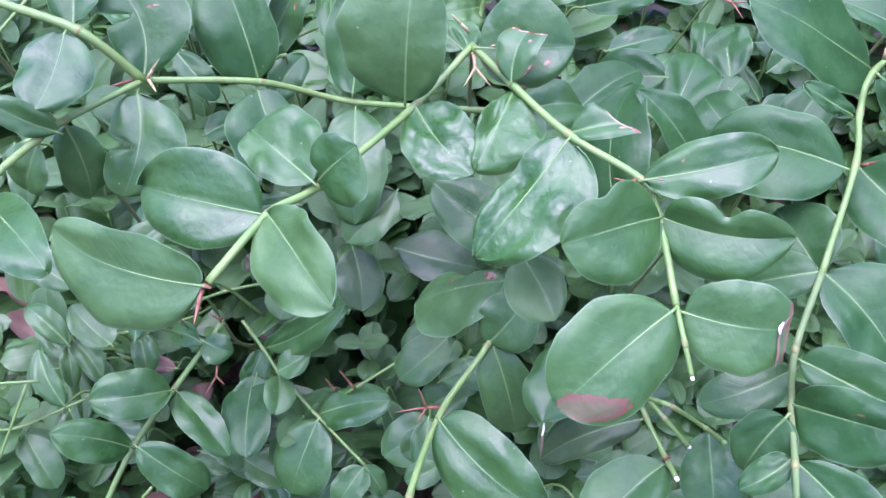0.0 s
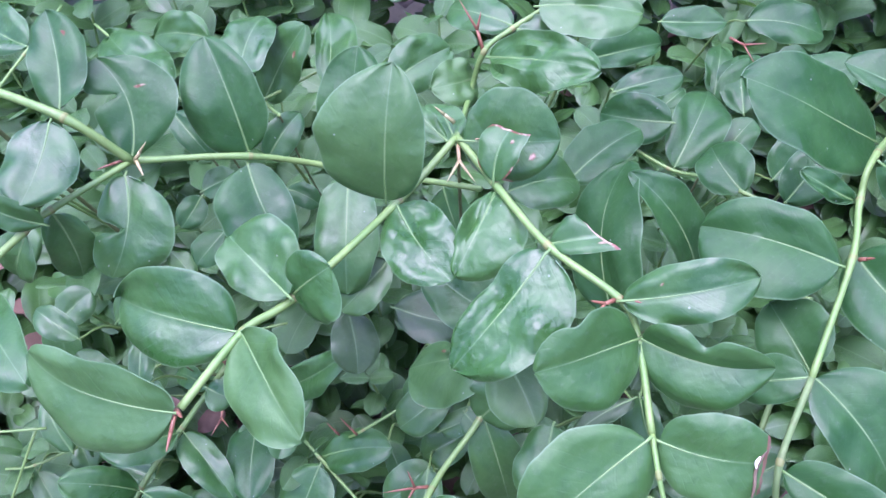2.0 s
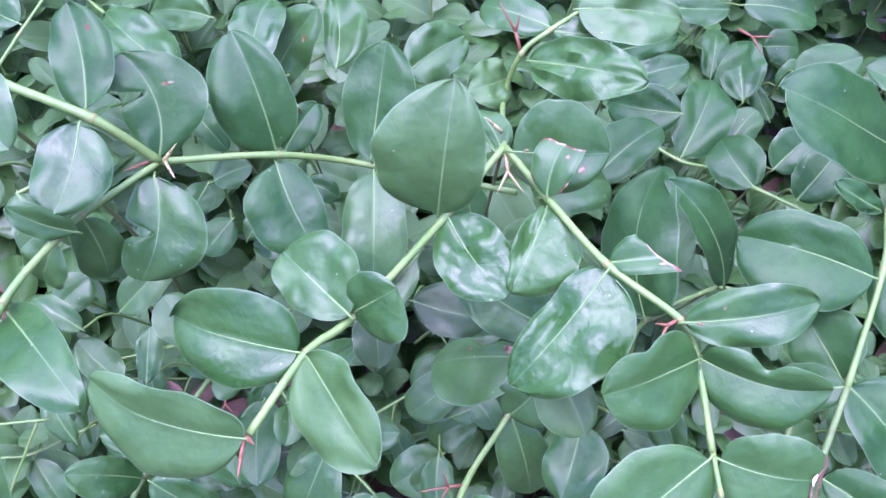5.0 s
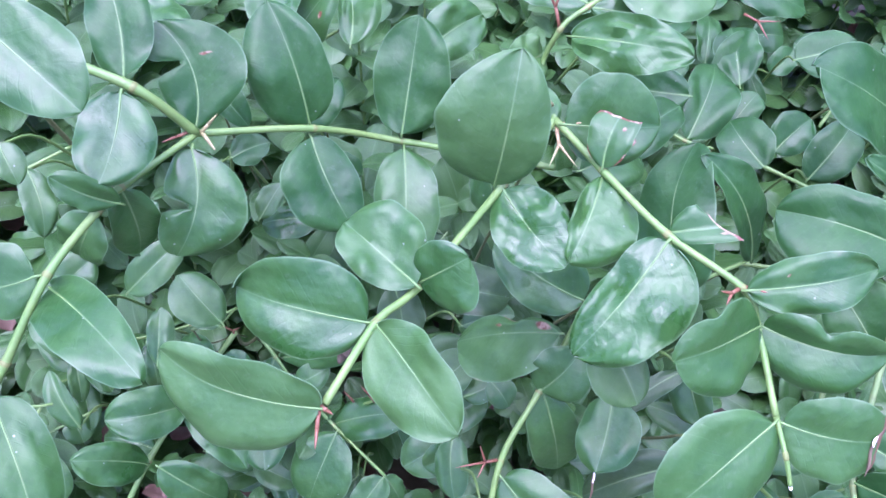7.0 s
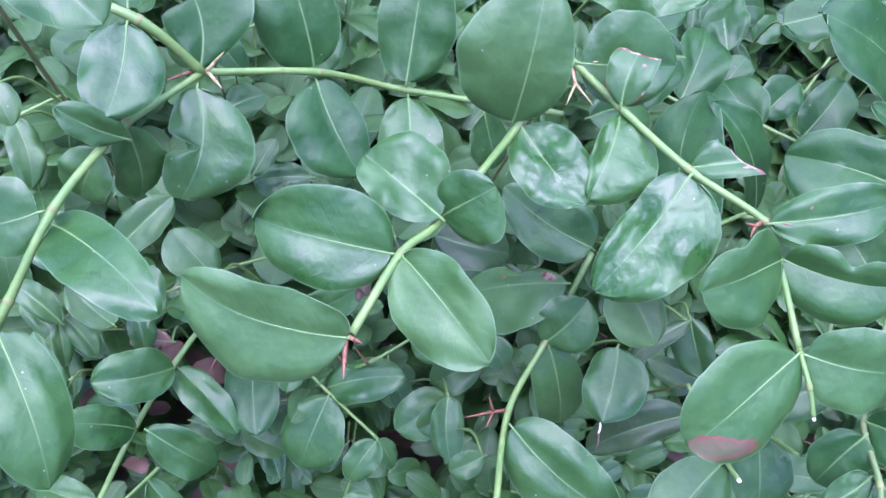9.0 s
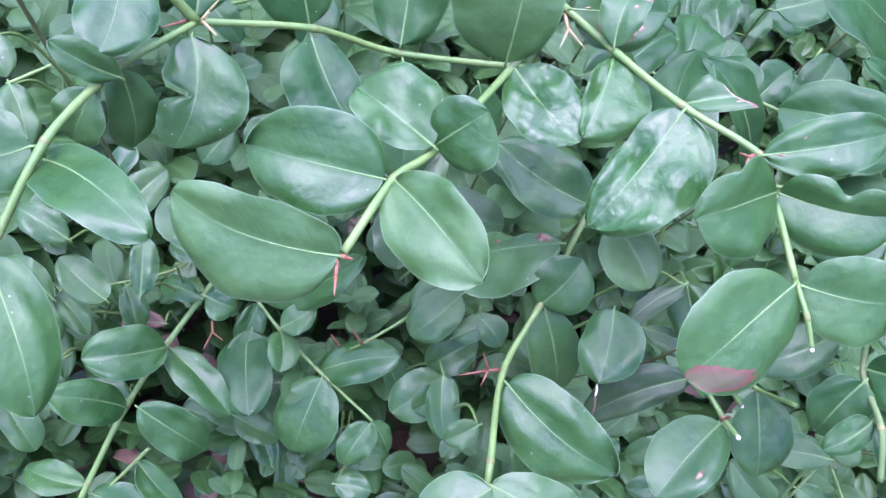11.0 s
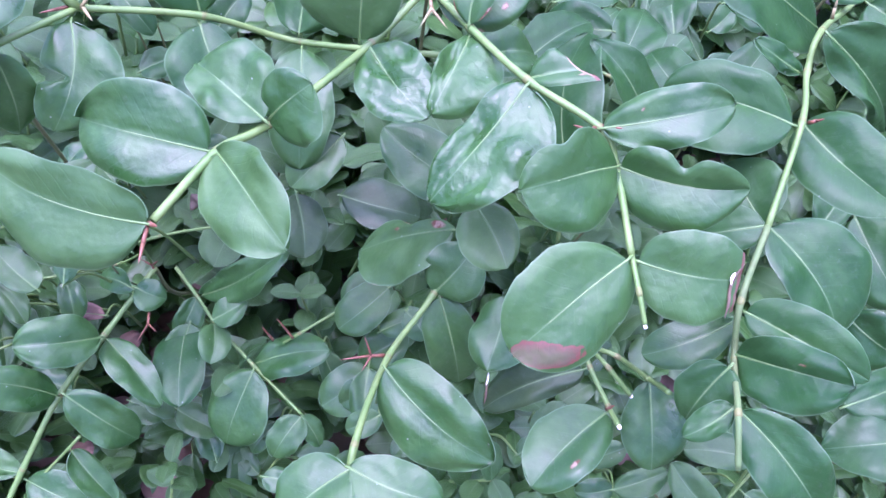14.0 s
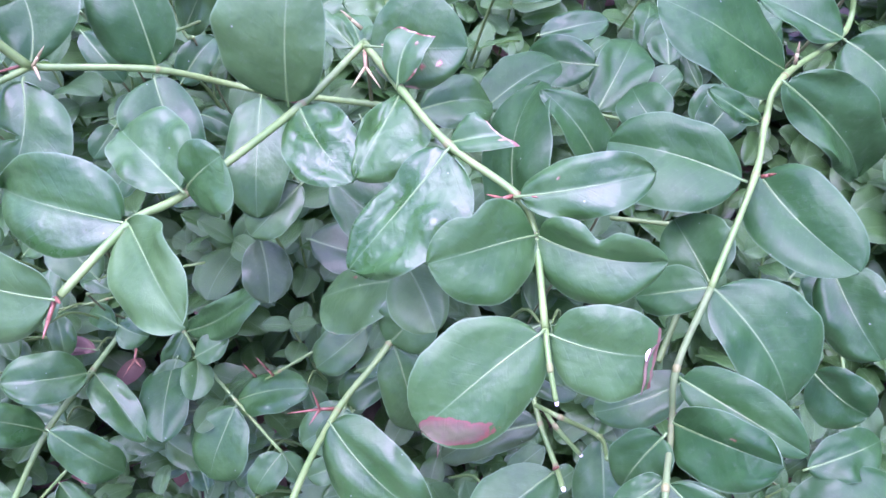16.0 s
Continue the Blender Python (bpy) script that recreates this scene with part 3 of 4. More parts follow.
leaf(b, (0.1210, 0.1448, 0.4698), (0.1501, 0.1132, 0.4495), 43, 0.0126, 0.0130, (9, 18), 0.043, wavy=0.012, tone=3)
leaf(b, (0.1197, 0.1467, 0.4691), (0.1024, 0.1399, 0.4603), -10, 0.0053, 0.0065, (8, 4), 0.026, wavy=0.06, tone=3)
leaf(b, (0.2304, 0.3519, 0.4973), (0.2600, 0.3286, 0.4789), 39, 0.0210, 0.0222, (20, 20), 0.079, wavy=0.025, tone=3)
leaf(b, (0.2281, 0.3542, 0.4979), (0.1897, 0.3697, 0.5097), -25, 0.0100, 0.0149, (19, 8), 0.074, wavy=0.023, tone=3)
leaf(b, (0.1712, 0.2859, 0.5064), (0.1487, 0.2899, 0.5195), -31, 0.0042, 0.0060, (4, 8), 0.023, wavy=0.08, tone=3)
thorn(b, (0.1667, 0.2564, 0.5048), [(0.1697, 0.2526, 0.5105)])
thorn(b, (0.1881, 0.3088, 0.5181), [(0.1869, 0.3102, 0.5285)], THORN_PALE)
stem(b, [(0.1413, 0.2108, 0.4928), (0.1259, 0.1816, 0.4846), (0.1261, 0.1680, 0.4671), (0.1182, 0.1416, 0.4742), (0.1185, 0.1267, 0.4621)], 0.0018, 0.0016, aged=True)
stem(b, [(0.1298, 0.2041, 0.4528), (0.1441, 0.2330, 0.4572)], 0.0018, 0.0017, root=False)

b = branch("short_branch", "short branch with two dark pointed leaves behind the others", (0.1141, 0.2772, 0.4614))
stem(b, [(0.1141, 0.2772, 0.4614), (0.0794, 0.2612, 0.4581), (0.0794, 0.2604, 0.4203)], 0.0015, 0.0015, root=True)
leaf(b, (0.0773, 0.2596, 0.4640), (0.0800, 0.3088, 0.5069), -42, 0.0177, 0.0198, (1, 6), 0.079, wavy=0.03, tone=3)
leaf(b, (0.1168, 0.2776, 0.4616), (0.0845, 0.2986, 0.5098), -17, 0.0092, 0.0128, (8, 14), 0.083, wavy=0.008, tone=3)
stem(b, [(0.1229, 0.2909, 0.4394), (0.1495, 0.2823, 0.4458), (0.1706, 0.2780, 0.4491)], 0.0015, 0.0015, root=False)

b = branch("low_branch", "thin light green branch low in the hedge with small paired leaves", (-0.1370, 0.3294, 0.3066))
stem(b, [(-0.1370, 0.3294, 0.3066), (-0.1655, 0.2975, 0.2818), (-0.1856, 0.2615, 0.2726), (-0.2066, 0.2296, 0.2425), (-0.2192, 0.2084, 0.2227)], 0.0025, 0.0024, root=True)
leaf(b, (-0.1644, 0.2887, 0.2921), (-0.2041, 0.2719, 0.3079), -27, 0.0155, 0.0169, (21, 23), 0.099, wavy=0.025)
leaf(b, (-0.1633, 0.2939, 0.2817), (-0.1276, 0.2572, 0.2724), -5, 0.0102, 0.0143, (19, 21), 0.041, wavy=0.026)
leaf(b, (-0.1842, 0.2566, 0.2802), (-0.2144, 0.2445, 0.3164), -32, 0.0137, 0.0109, (0, 13), 0.085, wavy=0.023)
leaf(b, (-0.1746, 0.2493, 0.2939), (-0.1407, 0.2416, 0.2553), 36, 0.0140, 0.0133, (8, 17), 0.068, wavy=0.028)
leaf(b, (-0.1452, 0.3092, 0.3121), (-0.1705, 0.3267, 0.3000), -30, 0.0074, 0.0070, (1, 9), 0.084, wavy=0.022)
leaf(b, (-0.1408, 0.3030, 0.3224), (-0.1241, 0.2991, 0.3170), 23, 0.0088, 0.0111, (22, 20), 0.094, wavy=0.009)
leaf(b, (-0.2061, 0.2268, 0.2334), (-0.1651, 0.2122, 0.2226), 30, 0.0140, 0.0117, (7, 9), 0.100, wavy=0.025, bitten=True)
leaf(b, (-0.1799, 0.2386, 0.2479), (-0.1552, 0.2184, 0.2230), 2, 0.0083, 0.0105, (10, 21), 0.012, wavy=0.013)
leaf(b, (-0.2105, 0.2306, 0.2356), (-0.2479, 0.2467, 0.2287), -0, 0.0107, 0.0108, (11, 12), 0.020, wavy=0.020)
thorn(b, (-0.1403, 0.3083, 0.2888), [(-0.1446, 0.2896, 0.2863), (-0.1326, 0.2930, 0.2913)])
thorn(b, (-0.1378, 0.3286, 0.3059), [(-0.1435, 0.3274, 0.3173), (-0.1330, 0.3259, 0.3180)])
stem(b, [(-0.1716, 0.2400, 0.2637), (-0.1979, 0.2275, 0.2355)], 0.0014, 0.0012, root=False)

b = branch("low_branch", "slender cut branch low in the hedge with small dull leaves", (-0.1272, 0.3361, 0.2986))
stem(b, [(-0.1272, 0.3361, 0.2986), (-0.1136, 0.3213, 0.2891), (-0.1012, 0.3045, 0.2862), (-0.0775, 0.2811, 0.2762), (-0.0466, 0.2502, 0.2718)], 0.0017, 0.0014, root=True)
leaf(b, (-0.1086, 0.3171, 0.2966), (-0.0567, 0.3064, 0.3549), 46, 0.0103, 0.0128, (15, 16), 0.006, wavy=0.022)
leaf(b, (-0.0995, 0.2962, 0.3007), (-0.0801, 0.3023, 0.3117), 27, 0.0086, 0.0093, (3, 22), 0.037, wavy=0.011)
leaf(b, (-0.1002, 0.2982, 0.2934), (-0.0995, 0.2738, 0.2896), -16, 0.0100, 0.0103, (14, 20), 0.048, wavy=0.011)
leaf(b, (-0.0767, 0.2830, 0.2731), (-0.0314, 0.2775, 0.2987), 16, 0.0132, 0.0144, (6, 6), 0.020, wavy=0.029)
leaf(b, (-0.0758, 0.2731, 0.2816), (-0.0935, 0.2429, 0.2467), 1, 0.0202, 0.0189, (2, 12), 0.044, wavy=0.026)
leaf(b, (-0.1144, 0.3222, 0.2859), (-0.1257, 0.3043, 0.2692), -32, 0.0100, 0.0081, (19, 13), 0.025, wavy=0.045)
leaf(b, (-0.0471, 0.2502, 0.2679), (-0.0635, 0.2329, 0.2508), -15, 0.0099, 0.0100, (1, 10), 0.046, wavy=0.036)
leaf(b, (-0.0464, 0.2507, 0.2684), (-0.0354, 0.2407, 0.2494), 4, 0.0071, 0.0067, (20, 1), 0.041, wavy=0.027)
thorn(b, (-0.0652, 0.2914, 0.2870), [(-0.0710, 0.2922, 0.3001), (-0.0671, 0.2887, 0.2980)])
leaf(b, (-0.1209, 0.3109, 0.2718), (-0.1177, 0.2552, 0.2727), 8, 0.0165, 0.0170, (6, 8), 0.05, wavy=0.02, tone=3, twig=True, point=0.3)

b = branch("thorny_branch", "green branch with forked red thorns and large dark leaves", (0.0425, 0.2679, 0.4401))
stem(b, [(0.0425, 0.2679, 0.4401), (0.0207, 0.2354, 0.4133), (-0.0001, 0.2028, 0.4101), (-0.0133, 0.1563, 0.4207), (-0.0164, 0.1336, 0.4016)], 0.0020, 0.0021, root=True)
leaf(b, (-0.0012, 0.1921, 0.4183), (0.0426, 0.1555, 0.4049), 45, 0.0170, 0.0184, (8, 10), 0.039, wavy=0.027)
leaf(b, (0.0281, 0.2530, 0.4374), (-0.0140, 0.2705, 0.3990), -22, 0.0230, 0.0100, (6, 12), 0.020, wavy=0.03, bitten=True, tone=4, spot=(0.14, -0.5, 0.09, 0.4), notch=(-1.0, 0.42, 0.35, 0.09))
leaf(b, (0.0235, 0.2343, 0.4111), (0.0352, 0.2129, 0.3710), 23, 0.0119, 0.0129, (8, 6), 0.076, wavy=0.009)
leaf(b, (0.0212, 0.2358, 0.4137), (0.0377, 0.2447, 0.4352), 38, 0.0141, 0.0148, (7, 19), 0.086, wavy=0.029)
leaf(b, (0.0297, 0.2181, 0.4934), (0.0412, 0.1953, 0.4844), 18, 0.0095, 0.0135, (15, 8), 0.012, wavy=0.005, tone=4)
leaf(b, (0.0535, 0.2295, 0.4187), (0.0423, 0.1977, 0.4101), 15, 0.0162, 0.0136, (8, 10), 0.023, wavy=0.016)
leaf(b, (0.0878, 0.2031, 0.4008), (0.0455, 0.1994, 0.3717), -31, 0.0089, 0.0120, (11, 15), 0.075, wavy=0.019, tone=1)
leaf(b, (0.0345, 0.2567, 0.4603), (-0.0039, 0.2797, 0.4735), -20, 0.0140, 0.0163, (2, 20), 0.009, wavy=0.028)
leaf(b, (-0.0152, 0.1440, 0.4244), (-0.0419, 0.1288, 0.4067), -11, 0.0168, 0.0146, (19, 0), 0.064, wavy=0.024)
leaf(b, (-0.0148, 0.1448, 0.4251), (0.0203, 0.1324, 0.4220), 20, 0.0111, 0.0141, (4, 13), 0.070, wavy=0.03, bitten=True)
thorn(b, (-0.0017, 0.2036, 0.4104), [(-0.0209, 0.1994, 0.4133), (-0.0113, 0.1950, 0.4115), (-0.0103, 0.2063, 0.4209)])

b = branch("pruned_branch", "pruned green stems with white cut ends and two leaves", (0.0836, 0.2111, 0.4174))
stem(b, [(0.0836, 0.2111, 0.4174), (0.0863, 0.1943, 0.4173), (0.0916, 0.1761, 0.4162), (0.0931, 0.1647, 0.4205)], 0.0016, 0.0016, root=True)
leaf(b, (0.0906, 0.1740, 0.4142), (0.0574, 0.1455, 0.4073), -2, 0.0151, 0.0150, (22, 3), 0.063, wavy=0.011, spot=(0.62, 0.55, 0.09, 0.06))
thorn(b, (0.0910, 0.1753, 0.4154), [(0.0919, 0.1727, 0.4232)])
cut_end(b, (0.0931, 0.1647, 0.4205), (0.0916, 0.1761, 0.4162), 0.0009)
stem(b, [(0.0876, 0.1987, 0.4224), (0.0909, 0.1881, 0.4274), (0.1020, 0.1818, 0.4157)], 0.0014, 0.0014, root=False)
cut_end(b, (0.1020, 0.1818, 0.4157), (0.0909, 0.1881, 0.4274), 0.0008)
stem(b, [(0.0827, 0.1939, 0.4340), (0.0908, 0.1849, 0.4412), (0.1104, 0.1885, 0.4181), (0.1056, 0.1636, 0.4494)], 0.0014, 0.0014, root=False)
leaf(b, (0.1117, 0.1886, 0.4157), (0.1139, 0.1583, 0.3914), 10, 0.0151, 0.0128, (10, 8), 0.023, wavy=0.031)
leaf(b, (0.1454, 0.2049, 0.4379), (0.1080, 0.1966, 0.4241), -25, 0.0116, 0.0105, (21, 1), 0.093, wavy=0.007)
dried_edge(b, [(0.0450, 0.2017, 0.3984), (0.0441, 0.1975, 0.3975), (0.0439, 0.1939, 0.3946), (0.0435, 0.1915, 0.3898)], 0.0007)
dried_edge(b, [(0.0450, 0.2019, 0.4000), (0.0445, 0.1987, 0.3999), (0.0438, 0.1966, 0.3980)], 0.0006, CUT)
dried_edge(b, [(0.0620, 0.1684, 0.4126), (0.0616, 0.1642, 0.4091), (0.0614, 0.1602, 0.4032)], 0.0005)

b = branch("inner_branch", "inner hedge branch with broad dark leaves, one red spot", (-0.0811, 0.3738, 0.4739))
stem(b, [(-0.0811, 0.3738, 0.4739), (-0.1079, 0.4392, 0.4270), (-0.1240, 0.4554, 0.4612)], 0.0014, 0.0012, root=True)
leaf(b, (-0.1079, 0.4392, 0.4270), (-0.0788, 0.4454, 0.4758), 43, 0.0175, 0.0155, (3, 13), 0.008, wavy=0.059, spot=(0.72, -0.4, 0.05, 0.14))
leaf(b, (-0.1100, 0.4140, 0.4675), (-0.1030, 0.4594, 0.4755), 4, 0.0151, 0.0142, (20, 2), 0.010, wavy=0.056)

b = branch("inner_branch", "inner hedge branch with broad dark glossy leaves", (-0.1282, 0.4066, 0.4259))
stem(b, [(-0.1282, 0.4066, 0.4259), (-0.1595, 0.4301, 0.4446), (-0.2209, 0.4925, 0.4436)], 0.0014, 0.0013, root=True)
leaf(b, (-0.1530, 0.4153, 0.4582), (-0.2016, 0.4649, 0.4597), -13, 0.0153, 0.0179, (14, 3), 0.018, wavy=0.059)
leaf(b, (-0.1430, 0.4708, 0.4487), (-0.1836, 0.4877, 0.4382), -37, 0.0122, 0.0146, (4, 22), 0.028, wavy=0.055)
leaf(b, (-0.0683, 0.4349, 0.4435), (-0.0725, 0.4878, 0.4574), -2, 0.0091, 0.0177, (19, 19), 0.021, wavy=0.062)
leaf(b, (-0.2420, 0.4476, 0.4616), (-0.2820, 0.4783, 0.4612), -22, 0.0157, 0.0177, (19, 19), 0.037, wavy=0.026)
leaf(b, (-0.0275, 0.4122, 0.4620), (0.0050, 0.4382, 0.4670), 40, 0.0156, 0.0153, (19, 15), 0.001, wavy=0.064)
stem(b, [(-0.2399, 0.3916, 0.4702), (-0.2335, 0.4272, 0.4710), (-0.2225, 0.4674, 0.4750)], 0.0013, 0.0012, root=False)

b = branch("inner_branch", "shaded inner branch with dull veined leaves", (0.1474, 0.3971, 0.4050))
stem(b, [(0.1474, 0.3971, 0.4050), (0.1296, 0.4002, 0.4082), (0.1067, 0.4271, 0.4042)], 0.0015, 0.0013, root=True)
# tone=3: the deep shade on this branch is put into the leaf colour
leaf(b, (0.1317, 0.4219, 0.4239), (0.0927, 0.4408, 0.4148), -43, 0.0153, 0.0157, (14, 8), 0.085, wavy=0.055, tone=3)
leaf(b, (0.1355, 0.4084, 0.4015), (0.1628, 0.4628, 0.4149), 14, 0.0152, 0.0192, (8, 18), 0.090, wavy=0.034, tone=3)
leaf(b, (0.0646, 0.3376, 0.4650), (0.1019, 0.3705, 0.4684), 10, 0.0148, 0.0123, (14, 12), 0.029, wavy=0.024, tone=3)
leaf(b, (0.1601, 0.3624, 0.4287), (0.1480, 0.3976, 0.4301), -36, 0.0143, 0.0159, (17, 5), 0.039, wavy=0.049, tone=3)
leaf(b, (0.1918, 0.4737, 0.3842), (0.1945, 0.5207, 0.3936), -15, 0.0148, 0.0171, (8, 21), 0.071, wavy=0.044, tone=3)
leaf(b, (0.1838, 0.5145, 0.3649), (0.1952, 0.5611, 0.3735), 7, 0.0100, 0.0100, (6, 6), 0.085, wavy=0.063, tone=3)
thorn(b, (0.1660, 0.4630, 0.4521), [(0.1844, 0.4526, 0.4560), (0.1768, 0.4434, 0.4496)])
stem(b, [(0.1549, 0.3562, 0.4367), (0.1786, 0.3404, 0.4364)], 0.0016, 0.0014, root=False)
stem(b, [(0.2496, 0.4538, 0.3666), (0.2734, 0.4801, 0.3769)], 0.0016, 0.0014, root=False)

b = branch("side_branch", "side branch with dark leaves, one with a torn pale edge", (0.2795, 0.2057, 0.3089))
stem(b, [(0.2795, 0.2057, 0.3089), (0.2700, 0.2620, 0.3286), (0.2681, 0.3425, 0.3680)], 0.0016, 0.0014, root=True)
leaf(b, (0.2024, 0.2141, 0.4301), (0.2243, 0.1969, 0.4230), 55, 0.0144, 0.0147, (21, 4), 0.076, wavy=0.06, tone=3)
leaf(b, (0.2225, 0.2681, 0.4356), (0.2415, 0.2287, 0.4169), 43, 0.0183, 0.0168, (4, 21), 0.050, wavy=0.05, tone=3)
leaf(b, (0.2044, 0.2639, 0.4319), (0.2215, 0.2846, 0.4361), 8, 0.0118, 0.0085, (22, 14), 0.097, wavy=0.039, tone=3)
leaf(b, (0.2358, 0.1660, 0.4102), (0.1868, 0.1639, 0.4037), -13, 0.0188, 0.0173, (19, 1), 0.098, wavy=0.041, tone=3)
leaf(b, (0.1965, 0.1780, 0.4136), (0.2318, 0.1919, 0.4127), 25, 0.0099, 0.0114, (1, 14), 0.099, wavy=0.047, tone=3)
leaf(b, (0.2368, 0.2671, 0.3965), (0.2323, 0.2928, 0.4043), -37, 0.0100, 0.0095, (20, 6), 0.050, wavy=0.04, tone=3)

b = branch("inner_branch", "shaded inner branch of small leaves deep in the hedge", (-0.1371, 0.3904, 0.4517))
stem(b, [(-0.1371, 0.3904, 0.4517), (-0.1126, 0.4142, 0.4430), (-0.0735, 0.4578, 0.4356)], 0.0014, 0.0012, root=True)
# tone=3 darkens these leaves in colour for the shade they lie in
leaf(b, (0.0767, 0.4096, 0.4796), (0.1188, 0.4268, 0.4776), 39, 0.0141, 0.0079, (17, 6), 0.002, wavy=0.021, twig=True, tone=3)
leaf(b, (0.1020, 0.4513, 0.4221), (0.1436, 0.4618, 0.4276), 14, 0.0106, 0.0113, (19, 7), 0.006, wavy=0.032, twig=True, tone=3)
leaf(b, (0.1368, 0.5124, 0.4276), (0.1785, 0.5135, 0.4263), 22, 0.0116, 0.0127, (21, 16), 0.001, wavy=0.019, twig=True, tone=3)
leaf(b, (0.2077, 0.5573, 0.3949), (0.2611, 0.5502, 0.3869), 31, 0.0179, 0.0154, (5, 15), 0.069, wavy=0.013, twig=True, tone=3)
leaf(b, (0.2827, 0.5205, 0.3642), (0.2532, 0.5305, 0.3730), -42, 0.0138, 0.0151, (16, 12), 0.038, wavy=0.012, twig=True, tone=3)
leaf(b, (0.2436, 0.5736, 0.3430), (0.2711, 0.5744, 0.3421), 38, 0.0145, 0.0149, (8, 16), 0.012, wavy=0.013, twig=True, tone=3)
leaf(b, (0.2180, 0.4785, 0.3617), (0.2075, 0.4991, 0.3772), -33, 0.0069, 0.0055, (5, 3), 0.015, wavy=0.025, twig=True, tone=3)
leaf(b, (0.1670, 0.4222, 0.3975), (0.1854, 0.4405, 0.4099), 4, 0.0097, 0.0109, (6, 5), 0.001, wavy=0.029, twig=True, tone=3)
leaf(b, (-0.1391, 0.3810, 0.4697), (-0.1180, 0.3621, 0.4549), 16, 0.0087, 0.0073, (16, 7), 0.051, wavy=0.018, twig=True, tone=3)
leaf(b, (-0.0889, 0.3629, 0.4540), (-0.0730, 0.3831, 0.4679), 32, 0.0087, 0.0103, (13, 22), 0.071, wavy=0.019, twig=True, tone=3)
leaf(b, (-0.0788, 0.3502, 0.4442), (-0.0618, 0.3442, 0.4390), 35, 0.0064, 0.0065, (5, 12), 0.083, wavy=0.016, twig=True, tone=3)
leaf(b, (-0.1258, 0.3635, 0.3944), (-0.1413, 0.3477, 0.3837), -16, 0.0113, 0.0107, (19, 7), 0.044, wavy=0.022, twig=True, tone=3)
leaf(b, (-0.1392, 0.3793, 0.4066), (-0.1503, 0.3646, 0.3964), -33, 0.0084, 0.0083, (11, 3), 0.016, wavy=0.028, twig=True, tone=3)
leaf(b, (-0.1286, 0.3619, 0.4305), (-0.1097, 0.3692, 0.4349), 25, 0.0090, 0.0098, (3, 23), 0.048, wavy=0.025, twig=True, tone=3)
leaf(b, (0.1817, 0.4836, 0.3754), (0.2053, 0.5102, 0.3983), 21, 0.0127, 0.0125, (13, 6), 0.095, wavy=0.029, twig=True, tone=3)
leaf(b, (0.2092, 0.4567, 0.4232), (0.2473, 0.4617, 0.4335), 25, 0.0146, 0.0161, (7, 11), 0.014, wavy=0.014, twig=True, tone=3)
leaf(b, (0.1962, 0.4106, 0.3885), (0.2191, 0.4259, 0.4033), 23, 0.0144, 0.0130, (14, 12), 0.028, wavy=0.031, twig=True, tone=3)
leaf(b, (0.1764, 0.3465, 0.4387), (0.1994, 0.3687, 0.4584), 16, 0.0119, 0.0142, (4, 19), 0.095, wavy=0.011, twig=True, tone=3)
leaf(b, (0.2310, 0.5081, 0.3643), (0.2476, 0.5205, 0.3760), 24, 0.0106, 0.0089, (17, 11), 0.028, wavy=0.011, twig=True, tone=3)
leaf(b, (0.1382, 0.4752, 0.3881), (0.1531, 0.4857, 0.3950), 5, 0.0074, 0.0074, (5, 6), 0.079, wavy=0.024, twig=True, tone=3)

b = branch("inner_branch", "inner branch of half-hidden leaves in the hedge", (-0.1558, 0.3106, 0.3420))
stem(b, [(-0.1558, 0.3106, 0.3420), (-0.1302, 0.3301, 0.3355), (-0.0978, 0.3461, 0.3278)], 0.0014, 0.0012, root=True)
leaf(b, (-0.2278, 0.3511, 0.4317), (-0.2183, 0.3228, 0.4135), -15, 0.0079, 0.0087, (13, 5), 0.088, wavy=0.017, twig=True)
leaf(b, (-0.2080, 0.4015, 0.3101), (-0.1923, 0.4163, 0.3233), 10, 0.0091, 0.0094, (2, 14), 0.031, wavy=0.019, twig=True)
leaf(b, (-0.1756, 0.4010, 0.3032), (-0.1918, 0.4166, 0.3112), 2, 0.0093, 0.0091, (12, 4), 0.025, wavy=0.029, twig=True)
leaf(b, (-0.1181, 0.3590, 0.3827), (-0.1065, 0.3747, 0.3958), 10, 0.0078, 0.0068, (2, 8), 0.060, wavy=0.022, twig=True)
leaf(b, (-0.0864, 0.3683, 0.3701), (-0.1195, 0.3691, 0.3648), -22, 0.0120, 0.0085, (7, 12), 0.085, wavy=0.050, twig=True)
leaf(b, (-0.1333, 0.2918, 0.3821), (-0.1557, 0.3136, 0.3935), -6, 0.0153, 0.0122, (17, 1), 0.097, wavy=0.025, twig=True)
leaf(b, (-0.1410, 0.3112, 0.3450), (-0.1591, 0.3205, 0.3483), -5, 0.0069, 0.0069, (15, 12), 0.066, wavy=0.014, twig=True)
leaf(b, (-0.1897, 0.3252, 0.3585), (-0.1608, 0.3466, 0.3787), 25, 0.0104, 0.0117, (16, 18), 0.076, wavy=0.011, twig=True)
leaf(b, (-0.1709, 0.2862, 0.3468), (-0.1701, 0.3113, 0.3646), 0, 0.0067, 0.0087, (18, 14), 0.040, wavy=0.018, twig=True)
leaf(b, (-0.0028, 0.3109, 0.3447), (0.0269, 0.3140, 0.3522), 29, 0.0108, 0.0074, (12, 18), 0.073, wavy=0.031, twig=True)
leaf(b, (0.0128, 0.2841, 0.3286), (0.0239, 0.2705, 0.3210), 24, 0.0094, 0.0088, (7, 22), 0.077, wavy=0.015, twig=True)
